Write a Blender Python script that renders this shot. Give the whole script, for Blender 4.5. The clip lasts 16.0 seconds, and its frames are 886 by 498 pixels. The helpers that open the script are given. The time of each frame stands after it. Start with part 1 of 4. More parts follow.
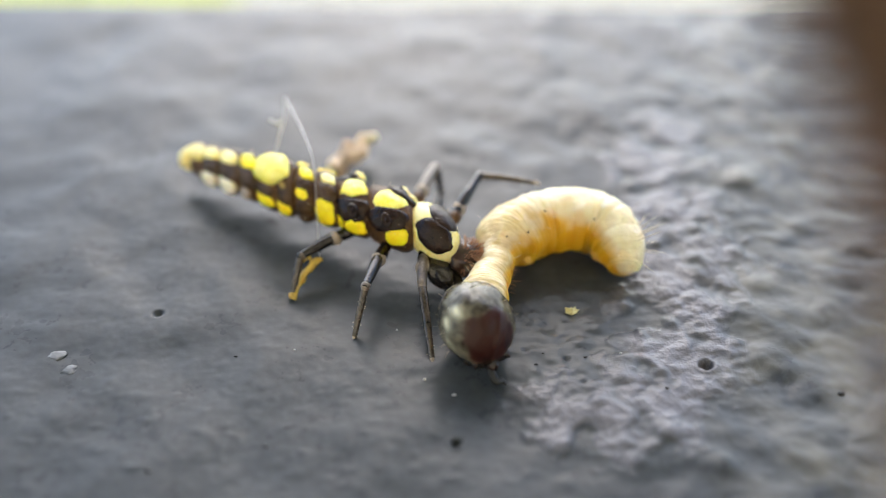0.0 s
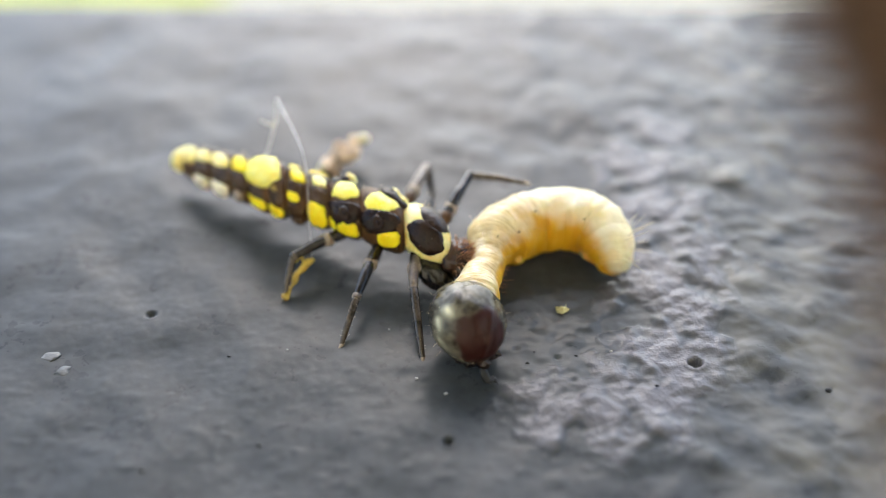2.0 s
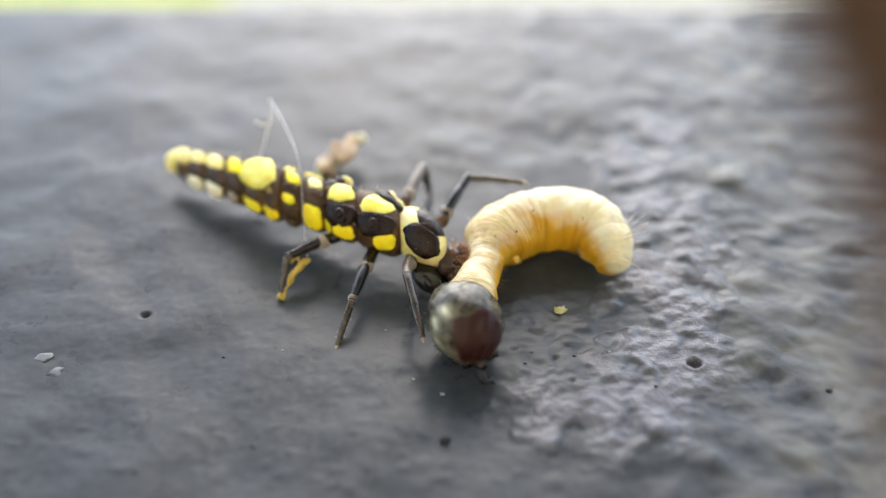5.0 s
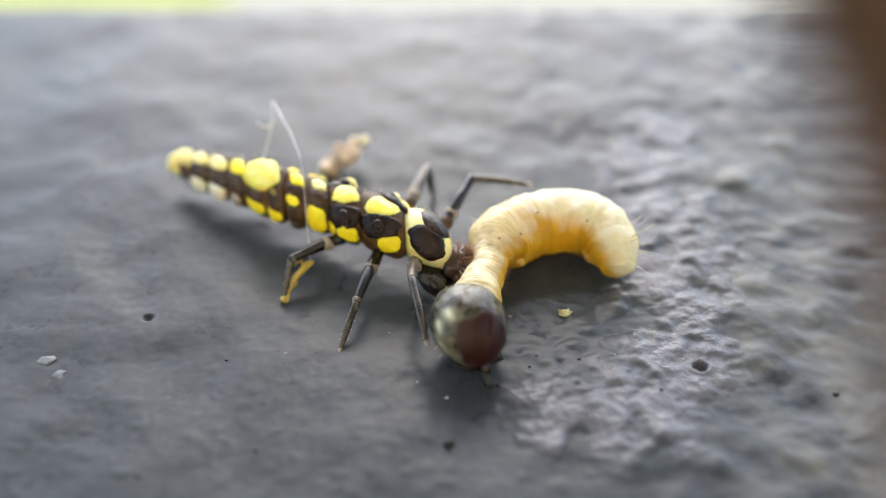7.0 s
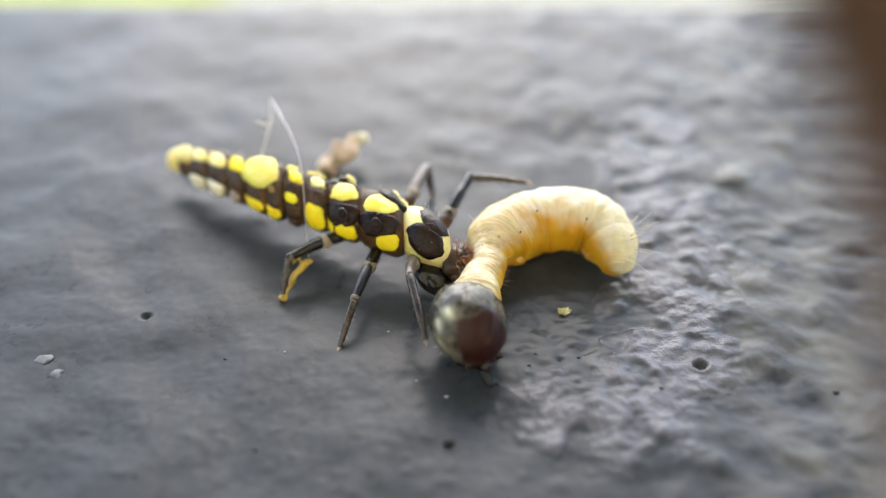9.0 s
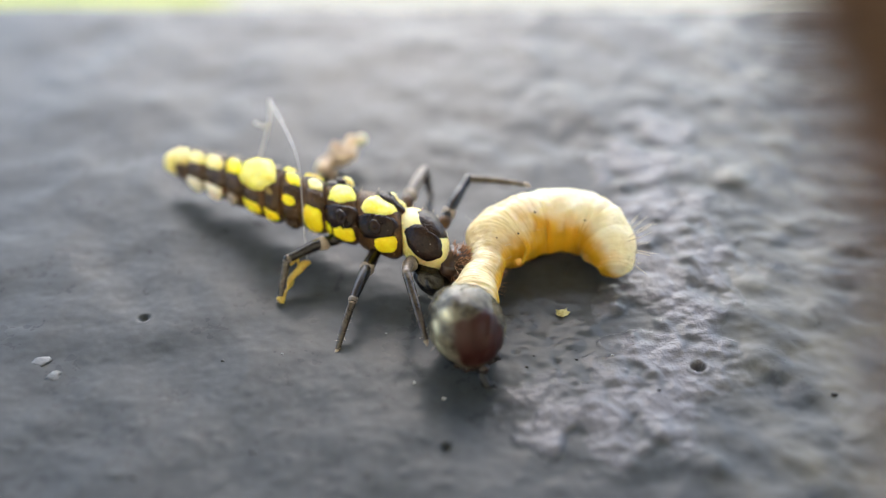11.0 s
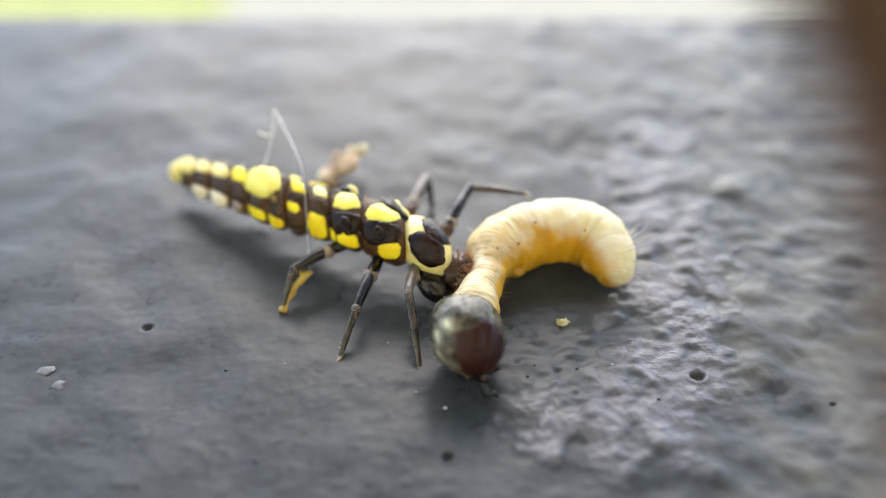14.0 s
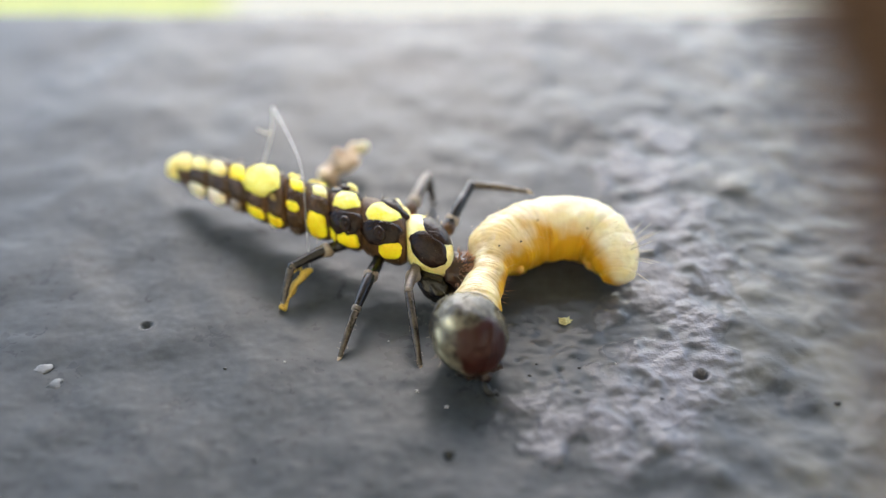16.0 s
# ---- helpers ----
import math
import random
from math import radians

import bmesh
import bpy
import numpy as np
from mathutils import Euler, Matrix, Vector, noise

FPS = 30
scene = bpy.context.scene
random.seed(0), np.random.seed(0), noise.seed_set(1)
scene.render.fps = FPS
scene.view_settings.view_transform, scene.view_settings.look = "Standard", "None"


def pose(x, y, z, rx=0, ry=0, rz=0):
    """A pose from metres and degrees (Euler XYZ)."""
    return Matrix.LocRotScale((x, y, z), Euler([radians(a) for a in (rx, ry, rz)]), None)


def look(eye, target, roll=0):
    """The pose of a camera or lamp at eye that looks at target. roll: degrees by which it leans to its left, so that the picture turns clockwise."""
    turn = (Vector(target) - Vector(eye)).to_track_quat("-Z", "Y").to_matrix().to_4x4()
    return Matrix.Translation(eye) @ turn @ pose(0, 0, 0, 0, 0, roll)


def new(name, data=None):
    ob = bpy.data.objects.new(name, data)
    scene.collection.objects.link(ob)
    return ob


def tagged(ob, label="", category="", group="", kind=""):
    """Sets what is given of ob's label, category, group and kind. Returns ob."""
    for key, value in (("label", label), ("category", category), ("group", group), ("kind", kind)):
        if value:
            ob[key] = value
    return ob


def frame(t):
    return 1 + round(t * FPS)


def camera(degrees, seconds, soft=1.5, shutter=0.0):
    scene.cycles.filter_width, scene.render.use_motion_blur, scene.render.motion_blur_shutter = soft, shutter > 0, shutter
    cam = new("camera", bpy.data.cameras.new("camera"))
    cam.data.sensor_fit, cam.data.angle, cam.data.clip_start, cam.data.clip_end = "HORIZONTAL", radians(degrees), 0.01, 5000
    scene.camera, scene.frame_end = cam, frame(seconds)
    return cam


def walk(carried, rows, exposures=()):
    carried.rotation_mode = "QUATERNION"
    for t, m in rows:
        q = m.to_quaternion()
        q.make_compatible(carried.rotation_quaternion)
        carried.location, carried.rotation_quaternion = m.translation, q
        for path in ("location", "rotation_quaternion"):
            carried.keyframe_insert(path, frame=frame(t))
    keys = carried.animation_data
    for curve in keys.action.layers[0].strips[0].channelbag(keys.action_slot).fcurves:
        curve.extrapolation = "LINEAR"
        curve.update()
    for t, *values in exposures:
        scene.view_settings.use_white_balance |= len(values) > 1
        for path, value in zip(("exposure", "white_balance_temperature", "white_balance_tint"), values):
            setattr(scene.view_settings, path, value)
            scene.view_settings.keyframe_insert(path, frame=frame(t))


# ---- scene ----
cam = camera(50.0, 16.0, 0.4)
PATH = [
    (0.0, (-0.000064, -0.022139, 0.017418), (-0.000221, -0.000178, 0.000048), 0.04),
    (0.5, (-0.000080, -0.022298, 0.017599), (-0.000155, -0.000280, 0.000303), 0.08),
    (1.0, (-0.000074, -0.022188, 0.017511), (-0.000135, -0.000147, 0.000243), 0.09),
    (1.5, (-0.000051, -0.021993, 0.017364), (0.000025, 0.000032, 0.000074), 0.24),
    (2.0, (-0.000057, -0.022304, 0.017517), (0.000030, -0.000327, 0.000167), 0.20),
    (2.5, (-0.000015, -0.022392, 0.017636), (0.000129, -0.000398, 0.000309), 0.29),
    (3.0, (0.000057, -0.022275, 0.017524), (0.000095, -0.000344, 0.000116), 0.13),
    (3.5, (0.000034, -0.022219, 0.017508), (0.000169, -0.000212, 0.000198), 0.26),
    (6.0, (0.000018, -0.022208, 0.017164), (0.000071, -0.000119, -0.000042), 0.12),
    (6.5, (-0.000111, -0.022192, 0.017254), (-0.000058, -0.000076, 0.000082), 0.17),
    (7.0, (0.000000, -0.022064, 0.017239), (0.000000, 0.000000, 0.000000), -0.00),
    (7.5, (-0.000006, -0.022059, 0.017205), (-0.000027, 0.000021, -0.000013), -0.03),
    (8.0, (-0.000087, -0.022007, 0.017265), (-0.000010, -0.000020, -0.000070), 0.19),
    (8.5, (-0.000014, -0.021997, 0.017244), (0.000054, 0.000062, -0.000002), 0.13),
    (9.0, (-0.000081, -0.021981, 0.017209), (0.000031, 0.000032, -0.000094), 0.16),
    (11.5, (0.000033, -0.021942, 0.017225), (0.000089, 0.000079, -0.000069), 0.06),
    (12.0, (-0.000103, -0.021945, 0.017234), (0.000090, 0.000090, -0.000042), 0.28),
    (12.5, (-0.000032, -0.022337, 0.017481), (-0.000025, -0.000102, 0.000463), -0.06),
    (13.0, (-0.000138, -0.022186, 0.017433), (0.000033, 0.000006, 0.000361), 0.19),
    (13.5, (-0.000089, -0.022191, 0.017391), (0.000051, 0.000050, 0.000382), 0.17),
    (14.0, (-0.000021, -0.022040, 0.017444), (0.000054, 0.000086, 0.000284), 0.05),
    (14.5, (-0.000031, -0.022067, 0.017381), (0.000048, 0.000127, 0.000310), 0.09),
    (15.0, (-0.000087, -0.022171, 0.017373), (-0.000051, 0.000116, 0.000423), 0.01),
    (15.5, (-0.000066, -0.021960, 0.017323), (-0.000056, 0.000152, 0.000145), 0.03),
    (16.0, (-0.000013, -0.021881, 0.017285), (0.000012, 0.000222, 0.000097), 0.08),
]
walk(cam, [(t, look(eye, target, roll)) for t, eye, target, roll in PATH], [(0.0, 1.55, 6140, 10), (16.0, 1.55, 6140, 10)])
# a close-up lens with a shallow zone of sharpness
cam.data.dof.use_dof = True
cam.data.dof.focus_distance = 0.0249
cam.data.dof.aperture_fstop = 29.5

MM = 0.001

# ---- light: bright veiled sky, soft sun from beyond the ledge ----
SUN_ELEVATION, SUN_AZIMUTH = radians(38), radians(-2)
world = bpy.data.worlds.new("sky")
scene.world = world
world.use_nodes = True
wn = world.node_tree.nodes
sky = wn.new("ShaderNodeTexSky")
sky.sky_type = "NISHITA"
sky.sun_disc = False
sky.sun_elevation, sky.sun_rotation = SUN_ELEVATION, SUN_AZIMUTH
sky.dust_density, sky.air_density, sky.ozone_density = 1.6, 1.0, 1.0
veil = wn.new("ShaderNodeHueSaturation")  # thin cloud takes most of the blue out
veil.inputs["Saturation"].default_value = 1.0
world.node_tree.links.new(sky.outputs[0], veil.inputs["Color"])
world.node_tree.links.new(veil.outputs[0], wn["Background"].inputs[0])
wn["Background"].inputs[1].default_value = 0.163
sun = new("sun", bpy.data.lights.new("sun", "SUN"))
sun.data.energy, sun.data.angle, sun.data.color = 0.60, radians(72), (1.0, 0.97, 0.92)
sun.matrix_world = look((0, 0, 0), (-math.sin(SUN_AZIMUTH) * math.cos(SUN_ELEVATION), -math.cos(SUN_AZIMUTH) * math.cos(SUN_ELEVATION), -math.sin(SUN_ELEVATION)))


# ---- materials ----
def material(name, colour, other=None, rough=0.5, size=1.0, fine=0.15, relief=0.0, spread=(0.35, 0.65), metal=0.0, coat=0.0, sss=0.0, sss_mm=0.5, rough_range=0.12, sss_tint=(1, 0.6, 0.25), specular=0.5, alpha=1.0):
    """Two colours mixed by a coarse and a fine noise; size and fine are grain sizes in millimetres, relief a height in millimetres."""
    m = bpy.data.materials.new(name)
    m.use_nodes = True
    n, l = m.node_tree.nodes, m.node_tree.links
    b = n["Principled BSDF"]
    other = other or tuple(c * 0.75 for c in colour)
    at = n.new("ShaderNodeTexCoord")
    coarse, grain = n.new("ShaderNodeTexNoise"), n.new("ShaderNodeTexNoise")
    for tex, mm in ((coarse, size), (grain, fine)):
        tex.inputs["Scale"].default_value = 1000.0 / mm
        tex.inputs["Detail"].default_value = 4
        l.new(at.outputs["Object"], tex.inputs["Vector"])
    both = n.new("ShaderNodeMix")
    both.inputs[0].default_value = 0.4
    l.new(coarse.outputs[0], both.inputs[2]), l.new(grain.outputs[0], both.inputs[3])
    ramp = n.new("ShaderNodeValToRGB")
    ramp.color_ramp.elements[0].position, ramp.color_ramp.elements[1].position = spread
    ramp.color_ramp.elements[0].color, ramp.color_ramp.elements[1].color = (*other, 1), (*colour, 1)
    l.new(both.outputs[0], ramp.inputs[0]), l.new(ramp.outputs[0], b.inputs["Base Color"])
    to = n.new("ShaderNodeMapRange")
    to.inputs["To Min"].default_value, to.inputs["To Max"].default_value = max(0.03, rough - rough_range), min(1, rough + rough_range)
    l.new(both.outputs[0], to.inputs[0]), l.new(to.outputs[0], b.inputs["Roughness"])
    b.inputs["Metallic"].default_value, b.inputs["Coat Weight"].default_value = metal, coat
    b.inputs["Specular IOR Level"].default_value = specular
    b.inputs["Alpha"].default_value = alpha
    if sss:
        b.inputs["Subsurface Weight"].default_value = sss
        b.inputs["Subsurface Radius"].default_value = sss_tint
        b.inputs["Subsurface Scale"].default_value = sss_mm * MM
    if relief:
        bump = n.new("ShaderNodeBump")
        bump.inputs["Strength"].default_value = 1.0
        bump.inputs["Distance"].default_value = relief * MM
        l.new(both.outputs[0], bump.inputs["Height"]), l.new(bump.outputs[0], b.inputs["Normal"])
    return m


PAINT = material("grey_gloss_paint", (0.0595, 0.0655, 0.0705), (0.0345, 0.0388, 0.0420), 0.30, 2.0, 0.30, 0.014, rough_range=0.15, specular=0.135)
nodes, links = PAINT.node_tree.nodes, PAINT.node_tree.links
film = nodes.new("ShaderNodeAttribute")
film.attribute_name = "film"
tint = nodes.new("ShaderNodeMix")
tint.data_type = "RGBA"
tint.inputs[7].default_value = (0.158, 0.155, 0.170, 1)
links.new(film.outputs["Fac"], tint.inputs[0])
links.new(nodes["Color Ramp"].outputs[0], tint.inputs[6])
links.new(tint.outputs[2], nodes["Principled BSDF"].inputs["Base Color"])
wet = nodes.new("ShaderNodeMath")
wet.operation = "MULTIPLY_ADD"
wet.inputs[1].default_value = -0.14
links.new(film.outputs["Fac"], wet.inputs[0])
links.new(nodes["Map Range"].outputs[0], wet.inputs[2])
links.new(wet.outputs[0], nodes["Principled BSDF"].inputs["Roughness"])
warm_grey = nodes.new("ShaderNodeAttribute")
warm_grey.attribute_name = "warm_grey"
warm_mix = nodes.new("ShaderNodeMix")
warm_mix.data_type = "RGBA"
warm_mix.inputs[7].default_value = (0.150, 0.145, 0.128, 1)
links.new(warm_grey.outputs["Fac"], warm_mix.inputs[0])
links.new(tint.outputs[2], warm_mix.inputs[6])
links.new(warm_mix.outputs[2], nodes["Principled BSDF"].inputs["Base Color"])
crinkle = nodes.new("ShaderNodeTexNoise")  # the film has dried in fine wrinkles
crinkle.inputs["Scale"].default_value, crinkle.inputs["Detail"].default_value = 1000 / 0.42, 3
links.new(nodes["Texture Coordinate"].outputs["Object"], crinkle.inputs["Vector"])
deep = nodes.new("ShaderNodeMath")
deep.operation = "MULTIPLY"
links.new(film.outputs["Fac"], deep.inputs[0])
links.new(crinkle.outputs[0], deep.inputs[1])
relief = nodes.new("ShaderNodeBump")
relief.inputs["Distance"].default_value = 0.12 * MM
links.new(deep.outputs[0], relief.inputs["Height"])
links.new(nodes["Bump"].outputs[0], relief.inputs["Normal"])
links.new(relief.outputs[0], nodes["Principled BSDF"].inputs["Normal"])
BLACK = material("black_cuticle", (0.030, 0.015, 0.009), (0.008, 0.004, 0.003), 0.18, 0.25, 0.07, 0.06, specular=0.22)
BROWN_SCALE = material("dark_brown_scale_cuticle", (0.090, 0.050, 0.022), (0.030, 0.016, 0.007), 0.22, 0.30, 0.09, 0.06, specular=0.24)
SKIN = material("dark_grey_brown_skin", (0.130, 0.064, 0.022), (0.032, 0.016, 0.007), 0.42, 0.4, 0.05, 0.05, specular=0.22)
YELLOW = material("yellow_cuticle", (0.98, 0.86, 0.012), (0.93, 0.64, 0.002), 0.38, 0.5, 0.09, 0.04, sss=0.25, sss_mm=0.15, specular=0.35)
# paler copy of the yellow cuticle, with the bright light on the back mixed in
LIT_YELLOW = material("lit_yellow_cuticle", (1.0, 0.93, 0.26), (0.98, 0.81, 0.015), 0.36, 0.8, 0.10, 0.02, spread=(0.36, 0.60), sss=0.25, sss_mm=0.15, specular=0.5)
PALE_YELLOW = material("pale_yellow_cuticle", (0.92, 0.84, 0.38), (0.84, 0.68, 0.16), 0.40, 0.5, 0.06, 0.02, sss=0.25, sss_mm=0.15)
DULL_YELLOW = material("dull_yellow_cuticle", (0.36, 0.26, 0.05), (0.20, 0.13, 0.03), 0.5, 0.3, 0.06, 0.02)
SHIELD = material("cream_yellow_shield", (0.92, 0.83, 0.42), (0.88, 0.72, 0.16), 0.28, 0.7, 0.06, 0.03, sss=0.25, sss_mm=0.15, specular=0.6)
CREAM = material("cream_cuticle", (0.88, 0.82, 0.62), (0.74, 0.66, 0.42), 0.5, 0.4, 0.06, 0.02, sss=0.25, sss_mm=0.15)
JOINT = material("pale_brown_joint_skin", (0.42, 0.35, 0.27), (0.20, 0.15, 0.11), 0.5, 0.25, 0.05, 0.02)
LEG = material("black_leg_cuticle", (0.016, 0.011, 0.008), (0.007, 0.005, 0.004), 0.17, 0.3, 0.05, 0.03, specular=0.6)
KNEE = material("brown_knee_skin", (0.24, 0.19, 0.145), (0.07, 0.052, 0.038), 0.3, 0.2, 0.05, 0.02)
SHIN = material("grey_brown_shin_cuticle", (0.110, 0.086, 0.066), (0.018, 0.013, 0.009), 0.18, 0.25, 0.06, 0.02, specular=0.55)
TAN_LEG = material("tan_leg_cuticle", (0.20, 0.155, 0.115), (0.045, 0.034, 0.026), 0.3, 0.35, 0.06, 0.03)
BROWN_HEAD = material("dark_brown_head_cuticle", (0.060, 0.026, 0.012), (0.020, 0.009, 0.005), 0.3, 0.25, 0.05, 0.03)
RUSTY = material("rusty_bristle", (0.58, 0.30, 0.15), (0.26, 0.11, 0.05), 0.35, 0.3, 0.05)
PREY = material("cream_caterpillar_skin", (0.76, 0.72, 0.55), (0.70, 0.62, 0.40), 0.40, 0.9, 0.15, 0.07, specular=0.35, sss=0.75, sss_mm=1.2, sss_tint=(1, 0.82, 0.36))
nodes, links = PREY.node_tree.nodes, PREY.node_tree.links
amber_tint = nodes.new("ShaderNodeVertexColor")
amber_tint.layer_name = "amber_tint"
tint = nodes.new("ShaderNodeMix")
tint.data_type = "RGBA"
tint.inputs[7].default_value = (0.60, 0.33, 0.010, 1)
links.new(amber_tint.outputs[0], tint.inputs[0])
tan_tint = nodes.new("ShaderNodeVertexColor")
tan_tint.layer_name = "tan_tint"
tan_mix = nodes.new("ShaderNodeMix")
tan_mix.data_type = "RGBA"
tan_mix.inputs[7].default_value = (0.40, 0.33, 0.19, 1)
links.new(tan_tint.outputs[0], tan_mix.inputs[0])
links.new(nodes["Color Ramp"].outputs[0], tan_mix.inputs[6])
links.new(tan_mix.outputs[2], tint.inputs[6])
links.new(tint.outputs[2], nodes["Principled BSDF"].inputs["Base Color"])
AMBER = material("amber_caterpillar_leg", (0.80, 0.50, 0.12), (0.62, 0.34, 0.06), 0.35, 0.4, 0.08, 0.03, sss=0.4, sss_mm=0.3)
HEAD = material("olive_black_glossy_capsule", (0.150, 0.134, 0.094), (0.034, 0.029, 0.021), 0.22, 0.7, 0.14, 0.030, spread=(0.42, 0.60), specular=0.28, rough_range=0.07)
FACE = material("red_brown_glossy_capsule", (0.026, 0.011, 0.007), (0.008, 0.004, 0.003), 0.34, 0.25, 0.06, 0.03)
nodes, links = HEAD.node_tree.nodes, HEAD.node_tree.links
face = nodes.new("ShaderNodeVertexColor")
face.layer_name = "face"
tint = nodes.new("ShaderNodeMix")
tint.data_type = "RGBA"
tint.inputs[7].default_value = (0.030, 0.007, 0.004, 1)
links.new(face.outputs[0], tint.inputs[0])
# pale highlights painted into the colour of the head's left cheek
cheek_glint = nodes.new("ShaderNodeVertexColor")
cheek_glint.layer_name = "cheek_glint"
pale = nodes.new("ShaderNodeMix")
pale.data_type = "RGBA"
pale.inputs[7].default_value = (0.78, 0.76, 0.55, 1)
links.new(cheek_glint.outputs[0], pale.inputs[0])
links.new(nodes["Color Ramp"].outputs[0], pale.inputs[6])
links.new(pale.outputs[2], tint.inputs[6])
links.new(tint.outputs[2], nodes["Principled BSDF"].inputs["Base Color"])
dull = nodes.new("ShaderNodeMath")  # the face is less polished than the lobes
dull.operation = "MULTIPLY_ADD"
dull.inputs[1].default_value = 0.17
links.new(face.outputs[0], dull.inputs[0])
links.new(nodes["Map Range"].outputs[0], dull.inputs[2])
links.new(dull.outputs[0], nodes["Principled BSDF"].inputs["Roughness"])
WHITE_GRAIN = material("white_grain", (0.50, 0.50, 0.50), (0.35, 0.35, 0.35), 0.4, 0.1, 0.03)
THREAD = material("white_fibre", (0.70, 0.70, 0.71), (0.56, 0.56, 0.57), 0.3, 0.5, 0.1)
BRISTLE = material("pale_bristle", (0.75, 0.68, 0.52), (0.55, 0.45, 0.3), 0.35, 0.3, 0.05)
CRUMB = material("pale_yellow_crumb", (0.80, 0.76, 0.42), (0.50, 0.45, 0.20), 0.7, 0.15, 0.04, 0.03)
SPECK = material("dark_grit", (0.012, 0.012, 0.012), (0.006, 0.006, 0.006), 0.6, 0.2, 0.04, 0.02)
FLAKE = material("white_flake", (0.098, 0.103, 0.108), (0.070, 0.073, 0.077), 0.5, 0.2, 0.05, 0.01)
BARK = material("tan_plant_scrap", (0.82, 0.66, 0.48), (0.40, 0.27, 0.17), 0.75, 0.8, 0.15, 0.08, spread=(0.42, 0.56))
HUSK = material("dry_yellow_husk", (0.72, 0.55, 0.10), (0.45, 0.30, 0.05), 0.5, 0.3, 0.06, 0.04, sss=0.2, sss_mm=0.1)
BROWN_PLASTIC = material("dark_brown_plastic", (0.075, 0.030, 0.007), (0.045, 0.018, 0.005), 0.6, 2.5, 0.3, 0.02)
LAWN = material("lawn_grass", (0.52, 0.50, 0.15), (0.40, 0.41, 0.11), 0.8, 120, 15, 6)
# the next two serve the added, unseen wall and canopy
FILL_PLASTER = material("warm_white_fill_plaster", (0.80, 0.71, 0.54), (0.72, 0.63, 0.47), 0.85, 40, 3, 0.4)
SKY_BLOCK = material("sky_block_board", (0.28, 0.26, 0.22), (0.20, 0.18, 0.15), 0.8, 60, 5, 0.5)
PAVING = material("pale_concrete", (0.52, 0.47, 0.34), (0.44, 0.39, 0.28), 0.8, 160, 12, 1)


# ---- builders ----
def part(name, bm, mat, parent=None, label="", smooth=True):
    """Links a bmesh, drawn in millimetres, as one mesh object under a thing or a part."""
    bmesh.ops.scale(bm, vec=(MM, MM, MM), verts=bm.verts)
    me = bpy.data.meshes.new(name)
    bm.to_mesh(me)
    bm.free()
    for m in mat if isinstance(mat, (list, tuple)) else [mat]:
        me.materials.append(m)
    if smooth:
        me.polygons.foreach_set("use_smooth", [True] * len(me.polygons))
    ob = new(name, me)
    if parent is not None:
        ob.parent = parent
    return tagged(ob, label)


def thing(name, base, label, category, group="", kind=""):
    ob = new(name)
    ob.location = Vector(base) * MM
    ob.empty_display_size = MM
    return tagged(ob, label, category, group, kind)


def glide(points, n):
    """n + 1 places along a smooth line through the points (of any dimension)."""
    pts = [np.array(p, float) for p in points]
    pts = [2 * pts[0] - pts[1], *pts, 2 * pts[-1] - pts[-2]]
    out = []
    for k in range(n + 1):
        s = k / n * (len(pts) - 3)
        i = min(int(s), len(pts) - 4)
        u = s - i
        a, b, c, d = pts[i:i + 4]
        out.append(0.5 * (2 * b + (c - a) * u + (2 * a - 5 * b + 4 * c - d) * u * u + (3 * b - a - 3 * c + d) * u ** 3))
    return out


def sweep(bm, line, radii, around=12, up=(0, 0, 1), flat=1.0, lumps=0.0, seed=0.0):
    """A closed tube along a line; radii: one for each place; flat: height over width."""
    rings, count = [], len(line)
    for k, p in enumerate(line):
        p = Vector(p)
        along = (Vector(line[min(k + 1, count - 1)]) - Vector(line[max(k - 1, 0)])).normalized()
        side = along.cross(Vector(up))
        side = side.normalized() if side.length > 1e-6 else Vector((1, 0, 0))
        top = side.cross(along)
        ring = []
        for j in range(around):
            a = 2 * math.pi * j / around
            way = side * math.cos(a) + top * (math.sin(a) * flat)
            q = p + way * radii[k]
            if lumps:
                q += way * lumps * noise.noise(q * 2.2 + Vector((seed, 0, 0)))
            ring.append(bm.verts.new(q))
        rings.append(ring)
    for a, b in zip(rings, rings[1:]):
        for j in range(around):
            bm.faces.new((a[j], a[(j + 1) % around], b[(j + 1) % around], b[j]))
    bm.faces.new(rings[0][::-1]), bm.faces.new(rings[-1])
    return bm


def tube(points, radii, steps=10, around=10, **more):
    """A tube through a few points with a radius at each, with rounded ends."""
    full = glide([(*p, r) for p, r in zip(points, radii)], steps)
    line, rad = [q[:3] for q in full], [max(q[3], 1e-3) for q in full]
    for at, to in ((0, 1), (-1, -2)):
        out = (line[at] - line[to]) / max(np.linalg.norm(line[at] - line[to]), 1e-9)
        caps = [(line[at] + out * rad[at] * math.sin(a) * 0.8, rad[at] * math.cos(a)) for a in (0.5, 1.0, 1.4)]
        if at == 0:
            line, rad = [c[0] for c in caps[::-1]] + line, [c[1] for c in caps[::-1]] + rad
        else:
            line, rad = line + [c[0] for c in caps], rad + [c[1] for c in caps]
    return sweep(bmesh.new(), line, rad, around, **more)


def ball(centre, radii, turn=None, rough=0.0, detail=3, seed=0.0):
    bm = bmesh.new()
    bmesh.ops.create_icosphere(bm, subdivisions=detail, radius=1)
    m = Matrix.Translation(centre) @ (turn or Matrix()) @ Matrix.Diagonal((*radii, 1))
    for v in bm.verts:
        if rough:
            v.co *= 1 + rough * noise.noise(v.co * 2.3 + Vector((seed, seed, 0)))
        v.co = m @ v.co
    return bm


